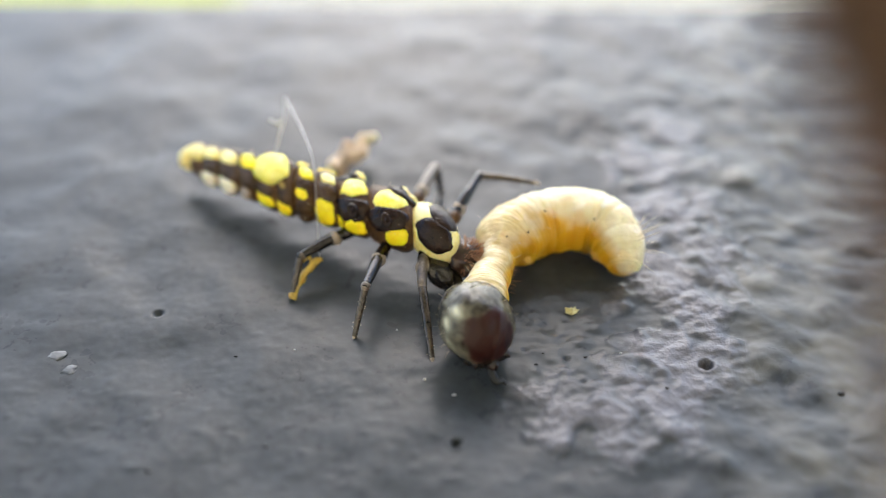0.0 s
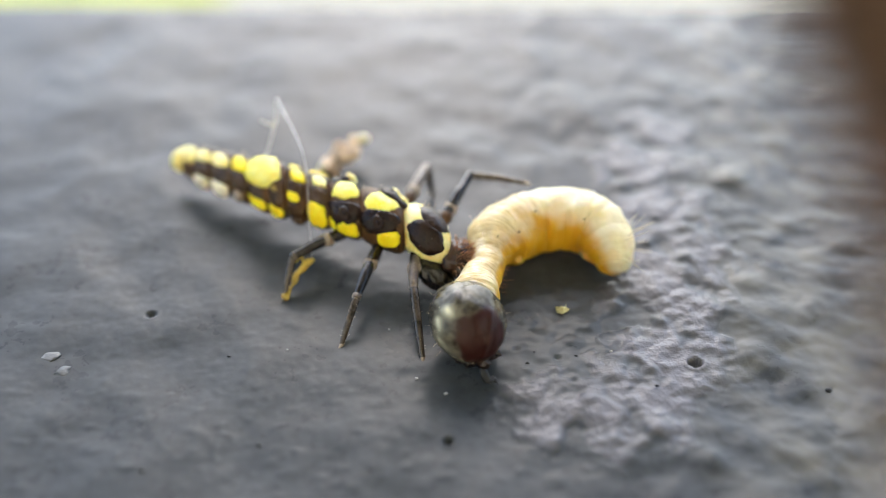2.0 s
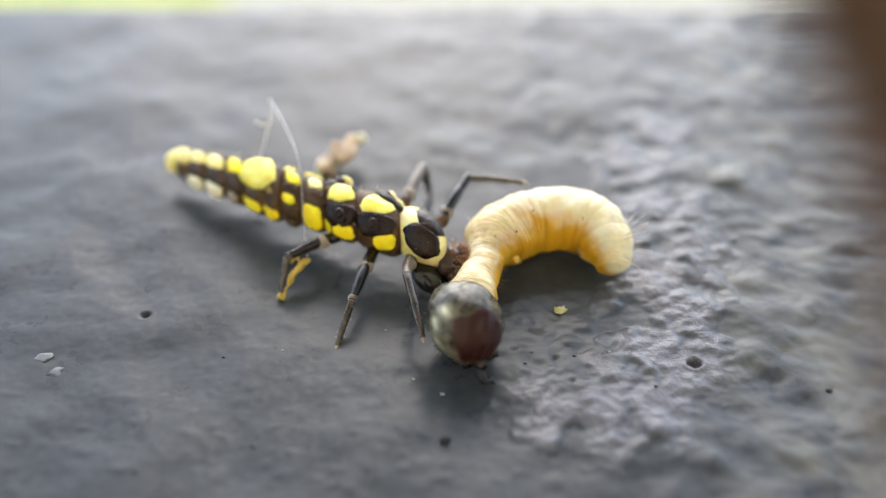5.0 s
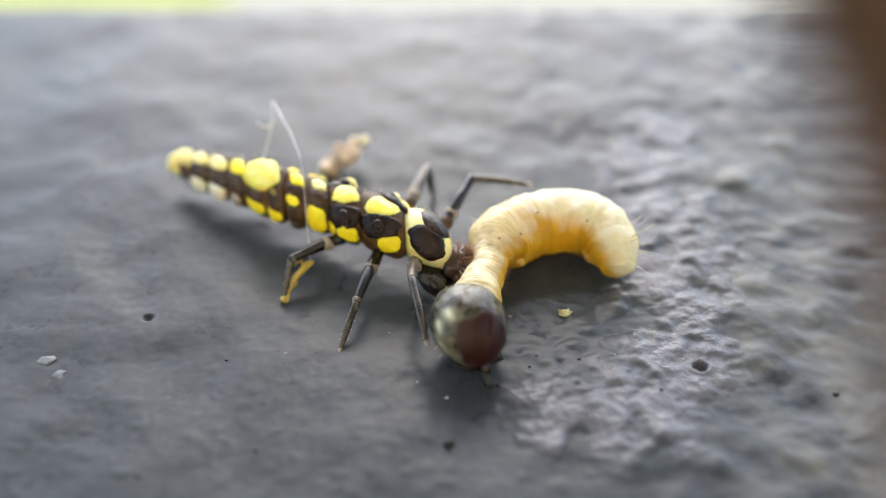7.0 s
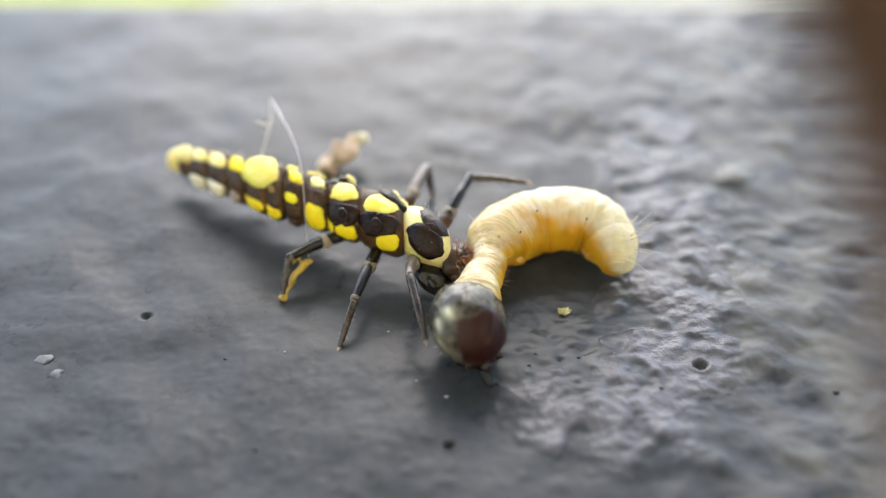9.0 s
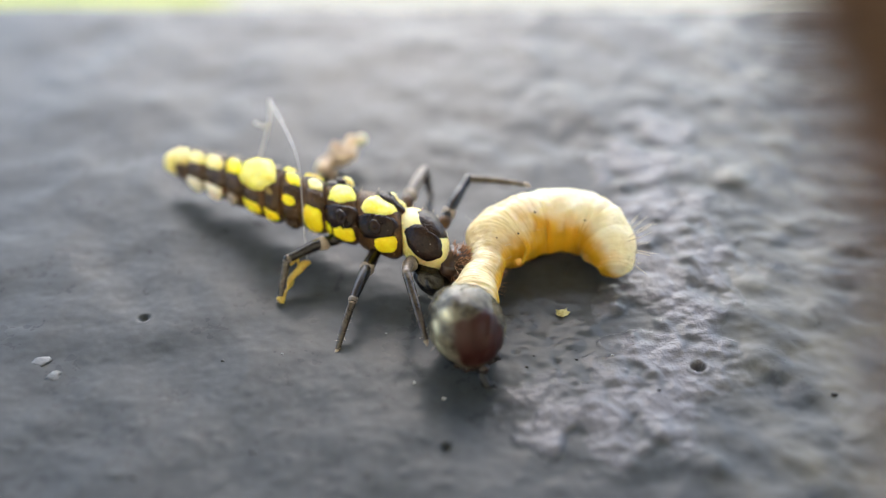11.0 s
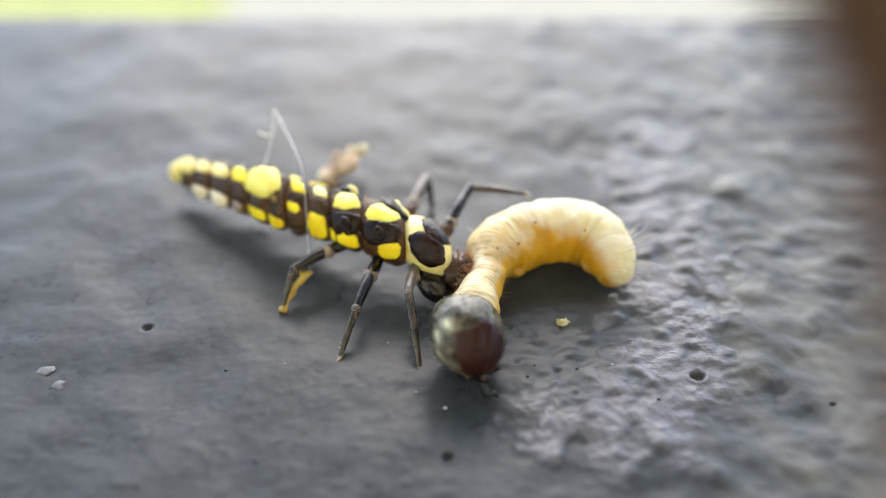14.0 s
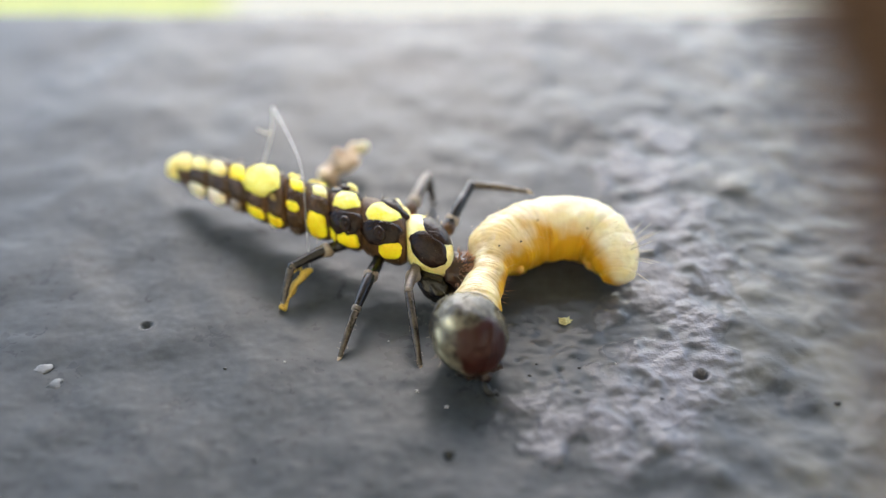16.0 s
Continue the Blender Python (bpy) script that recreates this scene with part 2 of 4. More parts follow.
# ---- the painted ledge ----
def ridge(x, y, right=0.22):
    """How bumpy the paint is: a worn, blistered patch round the caterpillar and along the near side of it."""
    a = math.exp(-(((x - 6.2) / 3.0) ** 2 + ((y + 2.0) / 5.0) ** 2))
    b = math.exp(-(((x - 5.0) / 4.0) ** 2 + ((y + 6.0) / 2.6) ** 2))
    c = math.exp(-(((x - 9.0) / 4.5) ** 2 + ((y + 4.0) / 6.0) ** 2))
    return min(1.0, a + b + right * c)


def residue(x, y):
    """Where a pale dried film lies on the paint: a ragged arc round the caterpillar."""
    if not (-2 < x < 14 and -12 < y < 9):
        return 0.0
    arc = 0.0
    for cx, cy, r in ((7.6, 6.6, 1.5), (6.6, 4.6, 1.9), (7.2, 2.2, 1.8), (6.9, 0.0, 1.9), (6.5, -1.3, 1.9), (6.5, -2.6, 1.9), (6.0, -4.6, 1.6), (4.9, -6.1, 1.6), (4.0, -6.7, 1.4), (2.9, -6.5, 1.3), (2.1, -5.9, 1.0)):
        arc = max(arc, 1.25 - math.hypot(x - cx, y - cy) / r)
    p = Vector((x, y, 5))
    return max(0.0, min(1.0, 0.85 * (arc * 1.7 + 1.2 * noise.noise(p * 0.8) + 1.0 * noise.noise(p * 1.7) + 0.35 * noise.noise(p * 4.2) - 0.38))) if arc > 0 else 0.0


def grey_patches(x, y):
    """How strong the patchy, paler warm grey is on the worn paint beyond the dried film."""
    if not (4 < x < 60 and -30 < y < 20):
        return 0.0
    patch = 0.45 + 0.9 * noise.noise(Vector((x * 0.65, y * 0.9, 51))) + 0.45 * noise.noise(Vector((x * 1.7, y * 2.2, 55)))
    return max(0.0, min(1.0, patch)) * min(1.0, max(0.0, (x - 6.6 - 0.12 * y) / 2.5))


PITS = [(6.56, -4.84, 0.15, 0.95), (0.14, -7.46, 0.10, 0.25), (-7.96, -3.0, 0.12, 0.12), (3.0, -4.7, 0.07, 0.07), (3.35, -5.55, 0.085, 0.05), (1.95, -4.35, 0.07, 0.06)]
BUMPS = [(5.84, 3.28, 0.34, 0.12), (9.47, 3.61, 0.42, 0.10), (7.1, -0.6, 0.3, 0.12), (7.0, -1.2, 0.35, 0.14), (5.95, -3.3, 0.20, 0.13), (7.4, 0.9, 0.25, 0.12), (8.2, -4.37, 0.4, 0.08), (5.14, -7.1, 0.33, 0.12), (6.3, -8.0, 0.35, 0.12), (10.6, 1.1, 0.4, 0.1)]


scatter = random.Random(5)
for turn in range(46):  # little blisters in the film
    bx, by = scatter.uniform(3.2, 8.6), scatter.uniform(-8, 4)
    if residue(bx, by) > 0.4:
        BUMPS.append((bx, by, scatter.uniform(0.09, 0.2), scatter.uniform(0.04, 0.10)))


for turn in range(46):  # a grainy spot beside the caterpillar's head
    BUMPS.append((scatter.uniform(1.75, 2.5), scatter.uniform(-3.7, -2.35), scatter.uniform(0.05, 0.075), scatter.uniform(0.008, 0.018)))


def height(x, y):
    p = Vector((x, y, 0))
    h = 0.12 * noise.noise(p * 0.28) + 0.05 * noise.noise(p * 0.55 + Vector((9, 4, 2))) + 0.03 * noise.noise(p * 0.9)
    if abs(x) < 40 and -20 < y < 20:
        m, fine = ridge(x, y), min(1.1, 0.62 * ridge(x, y, 0.1) + 0.75 * residue(x, y)) * (0.5 + 0.6 * math.exp(-((x - 5.8) / 1.8) ** 2 - ((y + 3.0) / 2.4) ** 2))
        h += (0.013 + 0.046 * m) * noise.noise(Vector((x * 0.9, y * 1.2, 3))) + (0.005 + 0.040 * fine) * noise.noise(Vector((x * 2.4, y * 2.9, 7)))
        h += (0.002 + 0.032 * fine) * abs(noise.noise(Vector((x * 4.6, y * 5.2, 1)))) + 0.020 * fine * noise.noise(Vector((x * 8.5, y * 9, 4)))
        h += 0.022 * residue(x, y)
        rough = math.exp(-((x - 3.0) / 1.7) ** 2 - ((y + 3.9) / 1.8) ** 2)
        h += rough * (0.055 * noise.noise(Vector((x * 2.2, y * 2.8, 61))) - 0.030 * abs(noise.noise(Vector((x * 4.6, y * 5.4, 65)))))
        back = min(1.0, max(0.0, (y - 1.0) / 4)) * (1 if x > 0 else math.exp(-(x / 4) ** 2))
        h += back * (0.05 * noise.noise(Vector((x * 0.75, y * 0.62, 21))) + 0.036 * noise.noise(Vector((x * 1.5, y * 1.3, 25))))
        right = min(1.0, max(0.0, (x - 5.5) / 3))
        h += right * (0.13 * max(0.0, noise.noise(Vector((x * 0.70, y * 0.95, 31))) - 0.08) + 0.05 * max(0.0, noise.noise(Vector((x * 1.25, y * 1.35, 38))) - 0.12) + 0.016 * noise.noise(Vector((x * 2.6, y * 2.6, 35))))
        h += 0.007 * noise.noise(Vector((x * 1.9, y * 2.3, 41))) + 0.0045 * noise.noise(Vector((x * 4.4, y * 5.0, 45)))
        worn = 0.3 + 0.7 * min(1.0, max(0.0, (-y - 4.5) / 3))
        h += worn * (0.040 * max(0.0, noise.noise(Vector((x * 1.3, y * 1.9, 11))) - 0.22) + 0.036 * max(0.0, noise.noise(Vector((x * 3.1, y * 3.8, 15))) - 0.26))
        for px, py, r, d in PITS:
            q = ((x - px) ** 2 + (y - py) ** 2) / (r * r)
            if q < 9:
                h += -d * math.exp(-q ** 3) + 0.10 * min(d, 0.25) * math.exp(-(math.sqrt(q) - 1.5) ** 2 * 6)
        for px, py, r, d in BUMPS:
            q = ((x - px) ** 2 + (y - py) ** 2) / (r * r)
            if q < 9:
                h += d * math.exp(-q)
    return h


def spaced(near, far, step, grow):
    """Places at an even step inside near, then ever further apart to far."""
    out = list(np.arange(near[0], near[1] + 1e-6, step))
    lo, hi, d = near[0], near[1], step
    while lo > far[0] or hi < far[1]:
        d *= grow
        if lo > far[0]:
            lo = max(far[0], lo - d)
            out.insert(0, lo)
        if hi < far[1]:
            hi = min(far[1], hi + d)
            out.append(hi)
    return out


EDGE, ROUND = 17.1, 0.35


def ledge():
    xs = spaced((-12, 12.5), (-700, 700), 0.065, 1.12)
    ys = spaced((-10, 6), (-500, 6), 0.065, 1.10) + list(np.arange(6.12, EDGE - ROUND, 0.12))
    verts = [(x, y, height(x, y)) for y in ys for x in xs]
    for k in range(1, 10):
        a = k * math.pi / 18
        verts += [(x, EDGE - ROUND + ROUND * math.sin(a), height(x, EDGE - ROUND) * (1 - k / 9) - ROUND * (1 - math.cos(a))) for x in xs]
    verts += [(x, EDGE, -60) for x in xs] + [(x, ys[0], -60) for x in xs]
    w, rows = len(xs), len(ys) + 11
    faces = [(j * w + i, j * w + i + 1, (j + 1) * w + i + 1, (j + 1) * w + i) for j in range(rows - 1) for i in range(w - 1)]
    faces += [((rows - 1) * w + i, (rows - 1) * w + i + 1, i + 1, i) for i in range(w - 1)]
    me = bpy.data.meshes.new("ledge")
    me.from_pydata([(x * MM, y * MM, z * MM) for x, y, z in verts], [], faces)
    me.polygons.foreach_set("use_smooth", [True] * len(me.polygons))
    me.materials.append(PAINT)
    film = me.attributes.new("film", "FLOAT", "POINT")
    film.data.foreach_set("value", [residue(x, y) for x, y, z in verts])
    warm_grey = me.attributes.new("warm_grey", "FLOAT", "POINT")
    warm_grey.data.foreach_set("value", [grey_patches(x, y) for x, y, z in verts])
    return tagged(new("ledge", me), "dark grey glossy painted ledge with blisters and pits", "ledge", kind="structure")


ledge()


def sheet(name, x0, x1, y0, y1, z, mat, label, category, cuts=1, thick=0.0):
    bm = bmesh.new()
    bmesh.ops.create_grid(bm, x_segments=cuts, y_segments=cuts, size=0.5)
    bmesh.ops.transform(bm, matrix=Matrix.Translation(((x0 + x1) / 2, (y0 + y1) / 2, z)) @ Matrix.Diagonal((x1 - x0, y1 - y0, 1, 1)), verts=bm.verts)
    if thick:
        made = bmesh.ops.extrude_face_region(bm, geom=bm.faces[:])
        bmesh.ops.translate(bm, vec=(0, 0, -thick), verts=[v for v in made["geom"] if isinstance(v, bmesh.types.BMVert)])
        bmesh.ops.recalc_face_normals(bm, faces=bm.faces)
    return tagged(part(name, bm, mat, smooth=False), label, category, kind="structure")


sheet("ground", -300000, 300000, -300000, 300000, -900, LAWN, "yellow-green sunlit lawn far below the ledge", "lawn", 8)
sheet("pavement", -480, 3500, 300, 6000, -860, PAVING, "pale sunlit concrete paving beside the lawn", "paving", 1, 40)


def slab(name, x0, x1, y0, y1, z0, z1, mat, label, category):
    bm = bmesh.new()
    bmesh.ops.create_cube(bm, size=1)
    bmesh.ops.transform(bm, matrix=Matrix.Translation(((x0 + x1) / 2, (y0 + y1) / 2, (z0 + z1) / 2)) @ Matrix.Diagonal((x1 - x0, y1 - y0, z1 - z0, 1)), verts=bm.verts)
    return tagged(part(name, bm, mat, smooth=False), label, category, kind="structure")


# unseen, added: wall behind the camera for warm fill, canopy hiding high sky
slab("fill_wall", -1000, 2400, -740, -500, -900, 2200, FILL_PLASTER, "unseen warm white wall behind the camera, added for fill light", "wall")
slab("canopy", -2600, 2600, -500, 1150, 2000, 2060, SKY_BLOCK, "unseen canopy added over the ledge to hide the high sky", "canopy")

# ---- the ladybird larva ----
# places along the body axis: x, y, z, radius; tail to neck
AXIS = [(-8.31, 3.34, 0.84, 0.41), (-8.05, 3.12, 0.9, 0.48), (-7.76, 2.88, 0.96, 0.54), (-7.13, 2.47, 1.04, 0.61), (-6.41, 1.99, 1.13, 0.66), (-5.84, 1.63, 1.19, 0.72), (-5.12, 1.12, 1.27, 0.82), (-4.56, 0.83, 1.3, 0.8), (-3.95, 0.53, 1.33, 0.76), (-3.23, 0.16, 1.34, 0.78), (-2.31, -0.29, 1.35, 0.82), (-1.11, -0.84, 1.28, 0.81), (0.26, -1.42, 1.14, 0.6)]
LARVA_AT = Vector((-3.4, 0.8, 0))
ROLL = radians(14)
SIDE = Vector((0.06, -1.0, 0)).normalized()  # the body is bent a little, so its rings stand askew to the line of the back
TOP = Vector((0, 0, 1))
NEAR, DORSAL = SIDE * math.cos(ROLL) - TOP * math.sin(ROLL) * 1.0, TOP * math.cos(ROLL) + SIDE * math.sin(ROLL)
WIDE, TALL = 1.08, 0.92


def body_at(i, u, angle, lift=0.0, bulge=0.07, grooved=True):
    """A place on segment i's skin: u from its tail end to its head end; angle from the flank that faces the camera's side (0) over the back (90)."""
    a, b = np.array(AXIS[i]), np.array(AXIS[i + 1])
    p = a + (b - a) * u
    if i == 11:  # the front shield is domed
        p[3] = 0.785 * max(0.004, 1 - abs((u - 0.44) / 0.56) ** 2.5) ** (1 / 2.3)
    r = p[3] * (1 + bulge * (math.sin(math.pi * min(max(u, 0), 1)) ** 0.7 - 0.6)) + lift
    groove = min(1.0, max(0.0, (abs(u - 0.5) - 0.34) / 0.16))
    if i < 11 and grooved:
        r *= 1 - (0.06 if i < 5 else 0.15) * groove * groove
    c, s = math.cos(radians(angle)), math.sin(radians(angle))
    return Vector(p[:3]) - LARVA_AT + NEAR * (c * r * WIDE) + DORSAL * (s * r * TALL)


def shell(i, mat, parent, name="segment", label=""):
    bm = bmesh.new()
    rings, n, rows = [], 40, 26 if i == 11 else 9
    for k in range(rows):
        u = -0.04 + (1.03 if i == 11 else 1.08) * k / (rows - 1)
        ring = []
        for j in range(n):
            q = body_at(i, u, 360 * j / n)
            q += (q - body_at(i, u, 360 * j / n, -0.1)) * (0.25 * noise.noise(q * 3.0) + 0.12 * noise.noise(q * 9.0))
            ring.append(bm.verts.new(q))
        rings.append(ring)
    for a, b in zip(rings, rings[1:]):
        for j in range(n):
            bm.faces.new((a[j], a[(j + 1) % n], b[(j + 1) % n], b[j]))
    bm.faces.new(rings[0][::-1]), bm.faces.new(rings[-1])
    return part(name, bm, mat, parent, label)


def plate(i, u, angle, du, da, lift, mat, parent, name="tubercle", label="", square=2.6, flare=0.0, tilt=0.0, wrap=False):
    """A domed scale on segment i: half sizes du along it and da degrees round it; flare: how much wider it is towards the back; tilt: degrees by which its head end sits higher; wrap: it reaches over the next segment."""
    bm = bmesh.new()
    rings, n = [], 22

    def place(v, a, h):
        return body_at(i + 1, v - 1, a, h, 0.0, False) if wrap and v > 1 else body_at(i, v, a, h, 0.0 if wrap else 0.07, not wrap)

    seed = Vector((i * 3.1, angle * 0.07, u * 5))
    for k in range(1, 7):
        r = k / 6
        ring = []
        for j in range(n):
            a = 2 * math.pi * j / n
            c, s = math.cos(a), math.sin(a)
            e = (abs(c) ** square + abs(s) ** square) ** (-1 / square) * (1 + 0.18 * noise.noise(seed + Vector((c, s, 0)) * 1.6) + 0.10 * noise.noise(seed + Vector((c, s, 0)) * 4.5))
            h = lift * (0.42 if lift < 0.2 else 0.6) * (1 - r ** 3.4) ** 0.6 + (-0.05 if k == 6 else 0.015)
            h += 0.03 * noise.noise(seed + Vector((c * r * 3, s * r * 3, 2))) + 0.010 * noise.noise(seed + Vector((c * r * 9, s * r * 9, 5)))
            ring.append(bm.verts.new(place(u + du * r * c * e * (1 + flare * r * s * e * (1 if angle < 90 else -1)), angle + da * r * s * e + tilt * r * c * e, h)))
        rings.append(ring)
    middle = bm.verts.new(place(u, angle, lift * (0.42 if lift < 0.2 else 0.6) + 0.015))
    for j in range(n):
        bm.faces.new((middle, rings[0][j], rings[0][(j + 1) % n]))
    for a, b in zip(rings, rings[1:]):
        for j in range(n):
            bm.faces.new((a[j], b[j], b[(j + 1) % n], a[(j + 1) % n]))
    return part(name, bm, mat, parent, label)


def knob(i, u, angle, parent):
    """A low ring with a bristle base in it, in the middle of a dark scale."""
    bm = bmesh.new()
    n, profile = 14, ((0.19, 0.07), (0.16, 0.13), (0.125, 0.15), (0.09, 0.10), (0.06, 0.10), (0.03, 0.20))
    size = Vector(AXIS[i + 1][:3]) - Vector(AXIS[i][:3])
    rings = []
    for r, h in profile:
        rings.append([bm.verts.new(body_at(i, u + r * math.cos(2 * math.pi * j / n) / size.length, angle + degrees_of(r * math.sin(2 * math.pi * j / n) / AXIS[i][3]), h + 0.02)) for j in range(n)])
    for a, b in zip(rings, rings[1:]):
        for j in range(n):
            bm.faces.new((a[j], a[(j + 1) % n], b[(j + 1) % n], b[j]))
    bm.faces.new(rings[-1])
    return part("knob", bm, BLACK, parent)


def degrees_of(angle):
    return angle * 180 / math.pi


def hair(bm, root, way, length, thick=0.010, bend=0.15, seed=0):
    """A tapered bristle added to a bmesh."""
    root, way = Vector(root), Vector(way).normalized()
    off = noise.noise_vector(root * 3 + Vector((seed, 0, 0))) * bend * length
    line = [root, root + way * length * 0.5 + off * 0.3, root + way * length + off]
    sweep(bm, line, [thick, thick * 0.7, thick * 0.15], 5, up=(0.3, 0.8, 0.5))


def shade_from(bm, start, index):
    """Gives the faces added since start the material of that index."""
    bm.faces.ensure_lookup_table()
    for face in bm.faces[start:]:
        face.material_index = index


def join(bm, other):
    """Adds the mesh of another bmesh to bm."""
    me = bpy.data.meshes.new("joined")
    other.to_mesh(me)
    other.free()
    bm.from_mesh(me)
    bpy.data.meshes.remove(me)


LEG_SET = []


def limb(name, parent, points, radii, joint_radius, claw_way, hip_skin=None, thigh_skin=None, ring=0.44):
    """A leg: a femur that turns at the hip and a shin that turns at the knee; the places are in millimetres on the ledge."""
    hip, knee, foot = (Vector(p) - LARVA_AT for p in points)
    mid = (knee - hip) * 0.5 + Vector((0, 0, 0.05))
    o = Vector((0, 0, 0))
    leg = part(name, tube([o, mid, knee - hip], radii[:3], 8, 12, lumps=0.03), thigh_skin or LEG, parent)
    leg.location = hip * MM
    down = (knee - hip).normalized()
    part("coxa", tube([-down * 0.10, down * (ring - 0.34), down * (ring - 0.14)], [radii[0] * 1.05, radii[0] * 1.25, radii[0] * 1.0], 6, 12, lumps=0.06), hip_skin or LEG, leg, "dark hip joint")
    part("trochanter", tube([down * (ring - 0.11), down * ring, down * (ring + 0.13)], [radii[0] * 1.1, radii[0] * 1.34, radii[0] * 1.1], 6, 12, lumps=0.08), JOINT, leg, "pale ring below the hip")
    bend = (foot - knee).normalized()
    back = (knee - hip).normalized()
    part("knee", tube([knee - hip - back * 0.11, knee - hip - back * 0.03, knee - hip + bend * 0.05], [radii[2] * 0.98, radii[2] * 1.05, radii[3] * 1.0], 6, 12), KNEE, leg, "pale brown knee")
    reach = foot - knee
    bm = tube([bend * 0.06, reach * 0.5 + Vector((0, 0, 0.03)), reach - bend * 0.08], radii[3:], 10, 11)
    count = len(bm.faces)
    join(bm, tube([reach - bend * 0.14, reach - bend * 0.02, reach + Vector(claw_way)], [radii[-1] * 1.0, radii[-1] * 0.85, 0.02], 5, 8))
    shade_from(bm, count, 1)
    count = len(bm.faces)
    for k in range(64):
        f = 0.08 + 0.88 * random.random()
        hair(bm, reach * f, Vector((random.uniform(-1, 1), random.uniform(-1, 1), random.uniform(-0.4, 0.8))) + bend * 0.6, random.uniform(0.09, 0.17), 0.006)
    shade_from(bm, count, 2)
    shin = part("shin", bm, [SHIN, JOINT, BRISTLE], leg, "dark grey-brown shin with a pale claw")
    shin.location = (knee - hip) * MM
    LEG_SET.append((leg, shin, hip, knee - hip, reach))
    return leg, shin, hip, knee - hip, reach


def larva():
    ob = thing("ladybird_larva", LARVA_AT, "black and yellow spotted ladybird larva biting a caterpillar", "insect larva")
    cap = tagged(part("tail_tip", ball(Vector(AXIS[0][:3]) - LARVA_AT, (0.42, 0.42, 0.37), None, 0.12), PALE_YELLOW, ob, "pale yellow tail tip"))
    segs = [shell(i, SKIN, ob, "abdomen_segment" if i < 9 else "thorax_segment") for i in range(11)]
    neck = shell(11, SHIELD, ob, "pronotum", "pale yellow front shield with two black patches")
    segs.append(neck)
    # back: a yellow scale on the midline of most segments, dark scales beside it, yellow ones on the flanks
    back = {0: (0.6, 0.55, 90, 44, PALE_YELLOW), 1: (0.5, 0.62, 92, 40, PALE_YELLOW), 2: (0.5, 0.52, 90, 26, PALE_YELLOW), 3: (0.45, 0.48, 89, 25, PALE_YELLOW), 4: (0.5, 0.5, 91, 25, YELLOW), 7: (0.62, 0.42, 100, 17, YELLOW),
            8: (0.6, 0.36, 101, 16, PALE_YELLOW), 9: (0.54, 0.46, 98, 26, LIT_YELLOW), 10: (0.52, 0.42, 95, 25, LIT_YELLOW)}
    for i, (u, du, at, da, mat) in back.items():
        plate(i, u, at, du, da, 0.15, mat, segs[i], label="yellow scale", flare=0.26 if i > 8 else 0.0, tilt=11 if i > 8 else 0)
    plate(5, 0.84, 88, 0.96, 35, 0.50, LIT_YELLOW, segs[5], label="large domed bright yellow scale", square=2.3, tilt=13, wrap=True)
    for far in (False, True):
        def side(angle):
            return 180 - angle if far else angle
        for i in (2, 3, 4):
            plate(i, 0.5, side(48), 0.60, 31, 0.10, BROWN_SCALE, segs[i], "dark_scale")
            plate(i, 0.4, side(9), 0.50 if i < 4 else 0.34, 22 if i < 4 else 12, 0.16 if far else 0.34, CREAM if i < 4 else JOINT, segs[i], label="cream flank scale")
        plate(5, 0.35, side(34), 0.5, 13, 0.05, BROWN_SCALE, segs[5], "dark_scale")
        plate(5, 0.42, side(9), 0.50, 17, 0.15, YELLOW, segs[5], label="yellow flank scale")
        plate(6, 0.5, side(48), 0.47, 36, 0.08, BROWN_SCALE, segs[6], "dark_scale")
        plate(6, 0.36, side(56), 0.22, 9, 0.13, DULL_YELLOW, segs[6], label="small dull yellow dot")
        plate(6, 0.38, side(4), 0.50, 17, 0.15, YELLOW, segs[6], label="yellow flank scale")
        plate(7, 0.5, side(66), 0.44, 22, 0.08, BROWN_SCALE, segs[7], "dark_scale")
        plate(7, 0.40, side(50), 0.36, 12, 0.14, YELLOW, segs[7], label="yellow dot")
        plate(7, 0.5, side(20), 0.46, 22, 0.09, BROWN_SCALE, segs[7], "dark_scale")
        plate(7, 0.5, side(-14), 0.36, 13, 0.13, BROWN_SCALE, segs[7], "dark_scale")
        plate(8, 0.60, side(68), 0.47, 23, 0.09, BROWN_SCALE, segs[8], "dark_scale")
        plate(8, 0.47, 150 if far else 20, 0.44, 20 if far else 37, 0.13, YELLOW, segs[8], label="tall bright yellow flank scale", square=3.2)
        plate(9, 0.50, side(47), 0.62, 24 if far else 28, 0.12, BLACK, segs[9], "dark_scale", flare=0.22, tilt=0 if far else 10)
        plate(9, 0.72 if far else 0.58, 142 if far else 12, 0.20 if far else 0.39, 13 if far else 20, 0.34 if far else 0.14, PALE_YELLOW if far else YELLOW, segs[9], label="yellow flank scale")
        plate(9, 0.02, side(8), 0.16, 20, 0.11, YELLOW, segs[9], label="narrow yellow flank scale")
        plate(10, 0.80 if far else 0.44, side(52 if far else 48), 0.36 if far else 0.53, 26 if far else 27, 0.24 if far else 0.12, BLACK, segs[10], "dark_scale", flare=0.22, tilt=0 if far else 11)
        plate(10, 0.98 if far else 0.66, 146 if far else 20, 0.22 if far else 0.32, 18 if far else 20, 0.36 if far else 0.16, PALE_YELLOW if far else YELLOW, segs[10], label="yellow flank scale", tilt=0 if far else 8)
        plate(11, 0.66 if far else 0.46, 105 if far else 46, 0.33 if far else 0.41, 38 if far else 40, 0.07, BLACK, segs[11], "dark_patch", "large rounded black patch", 2.3)
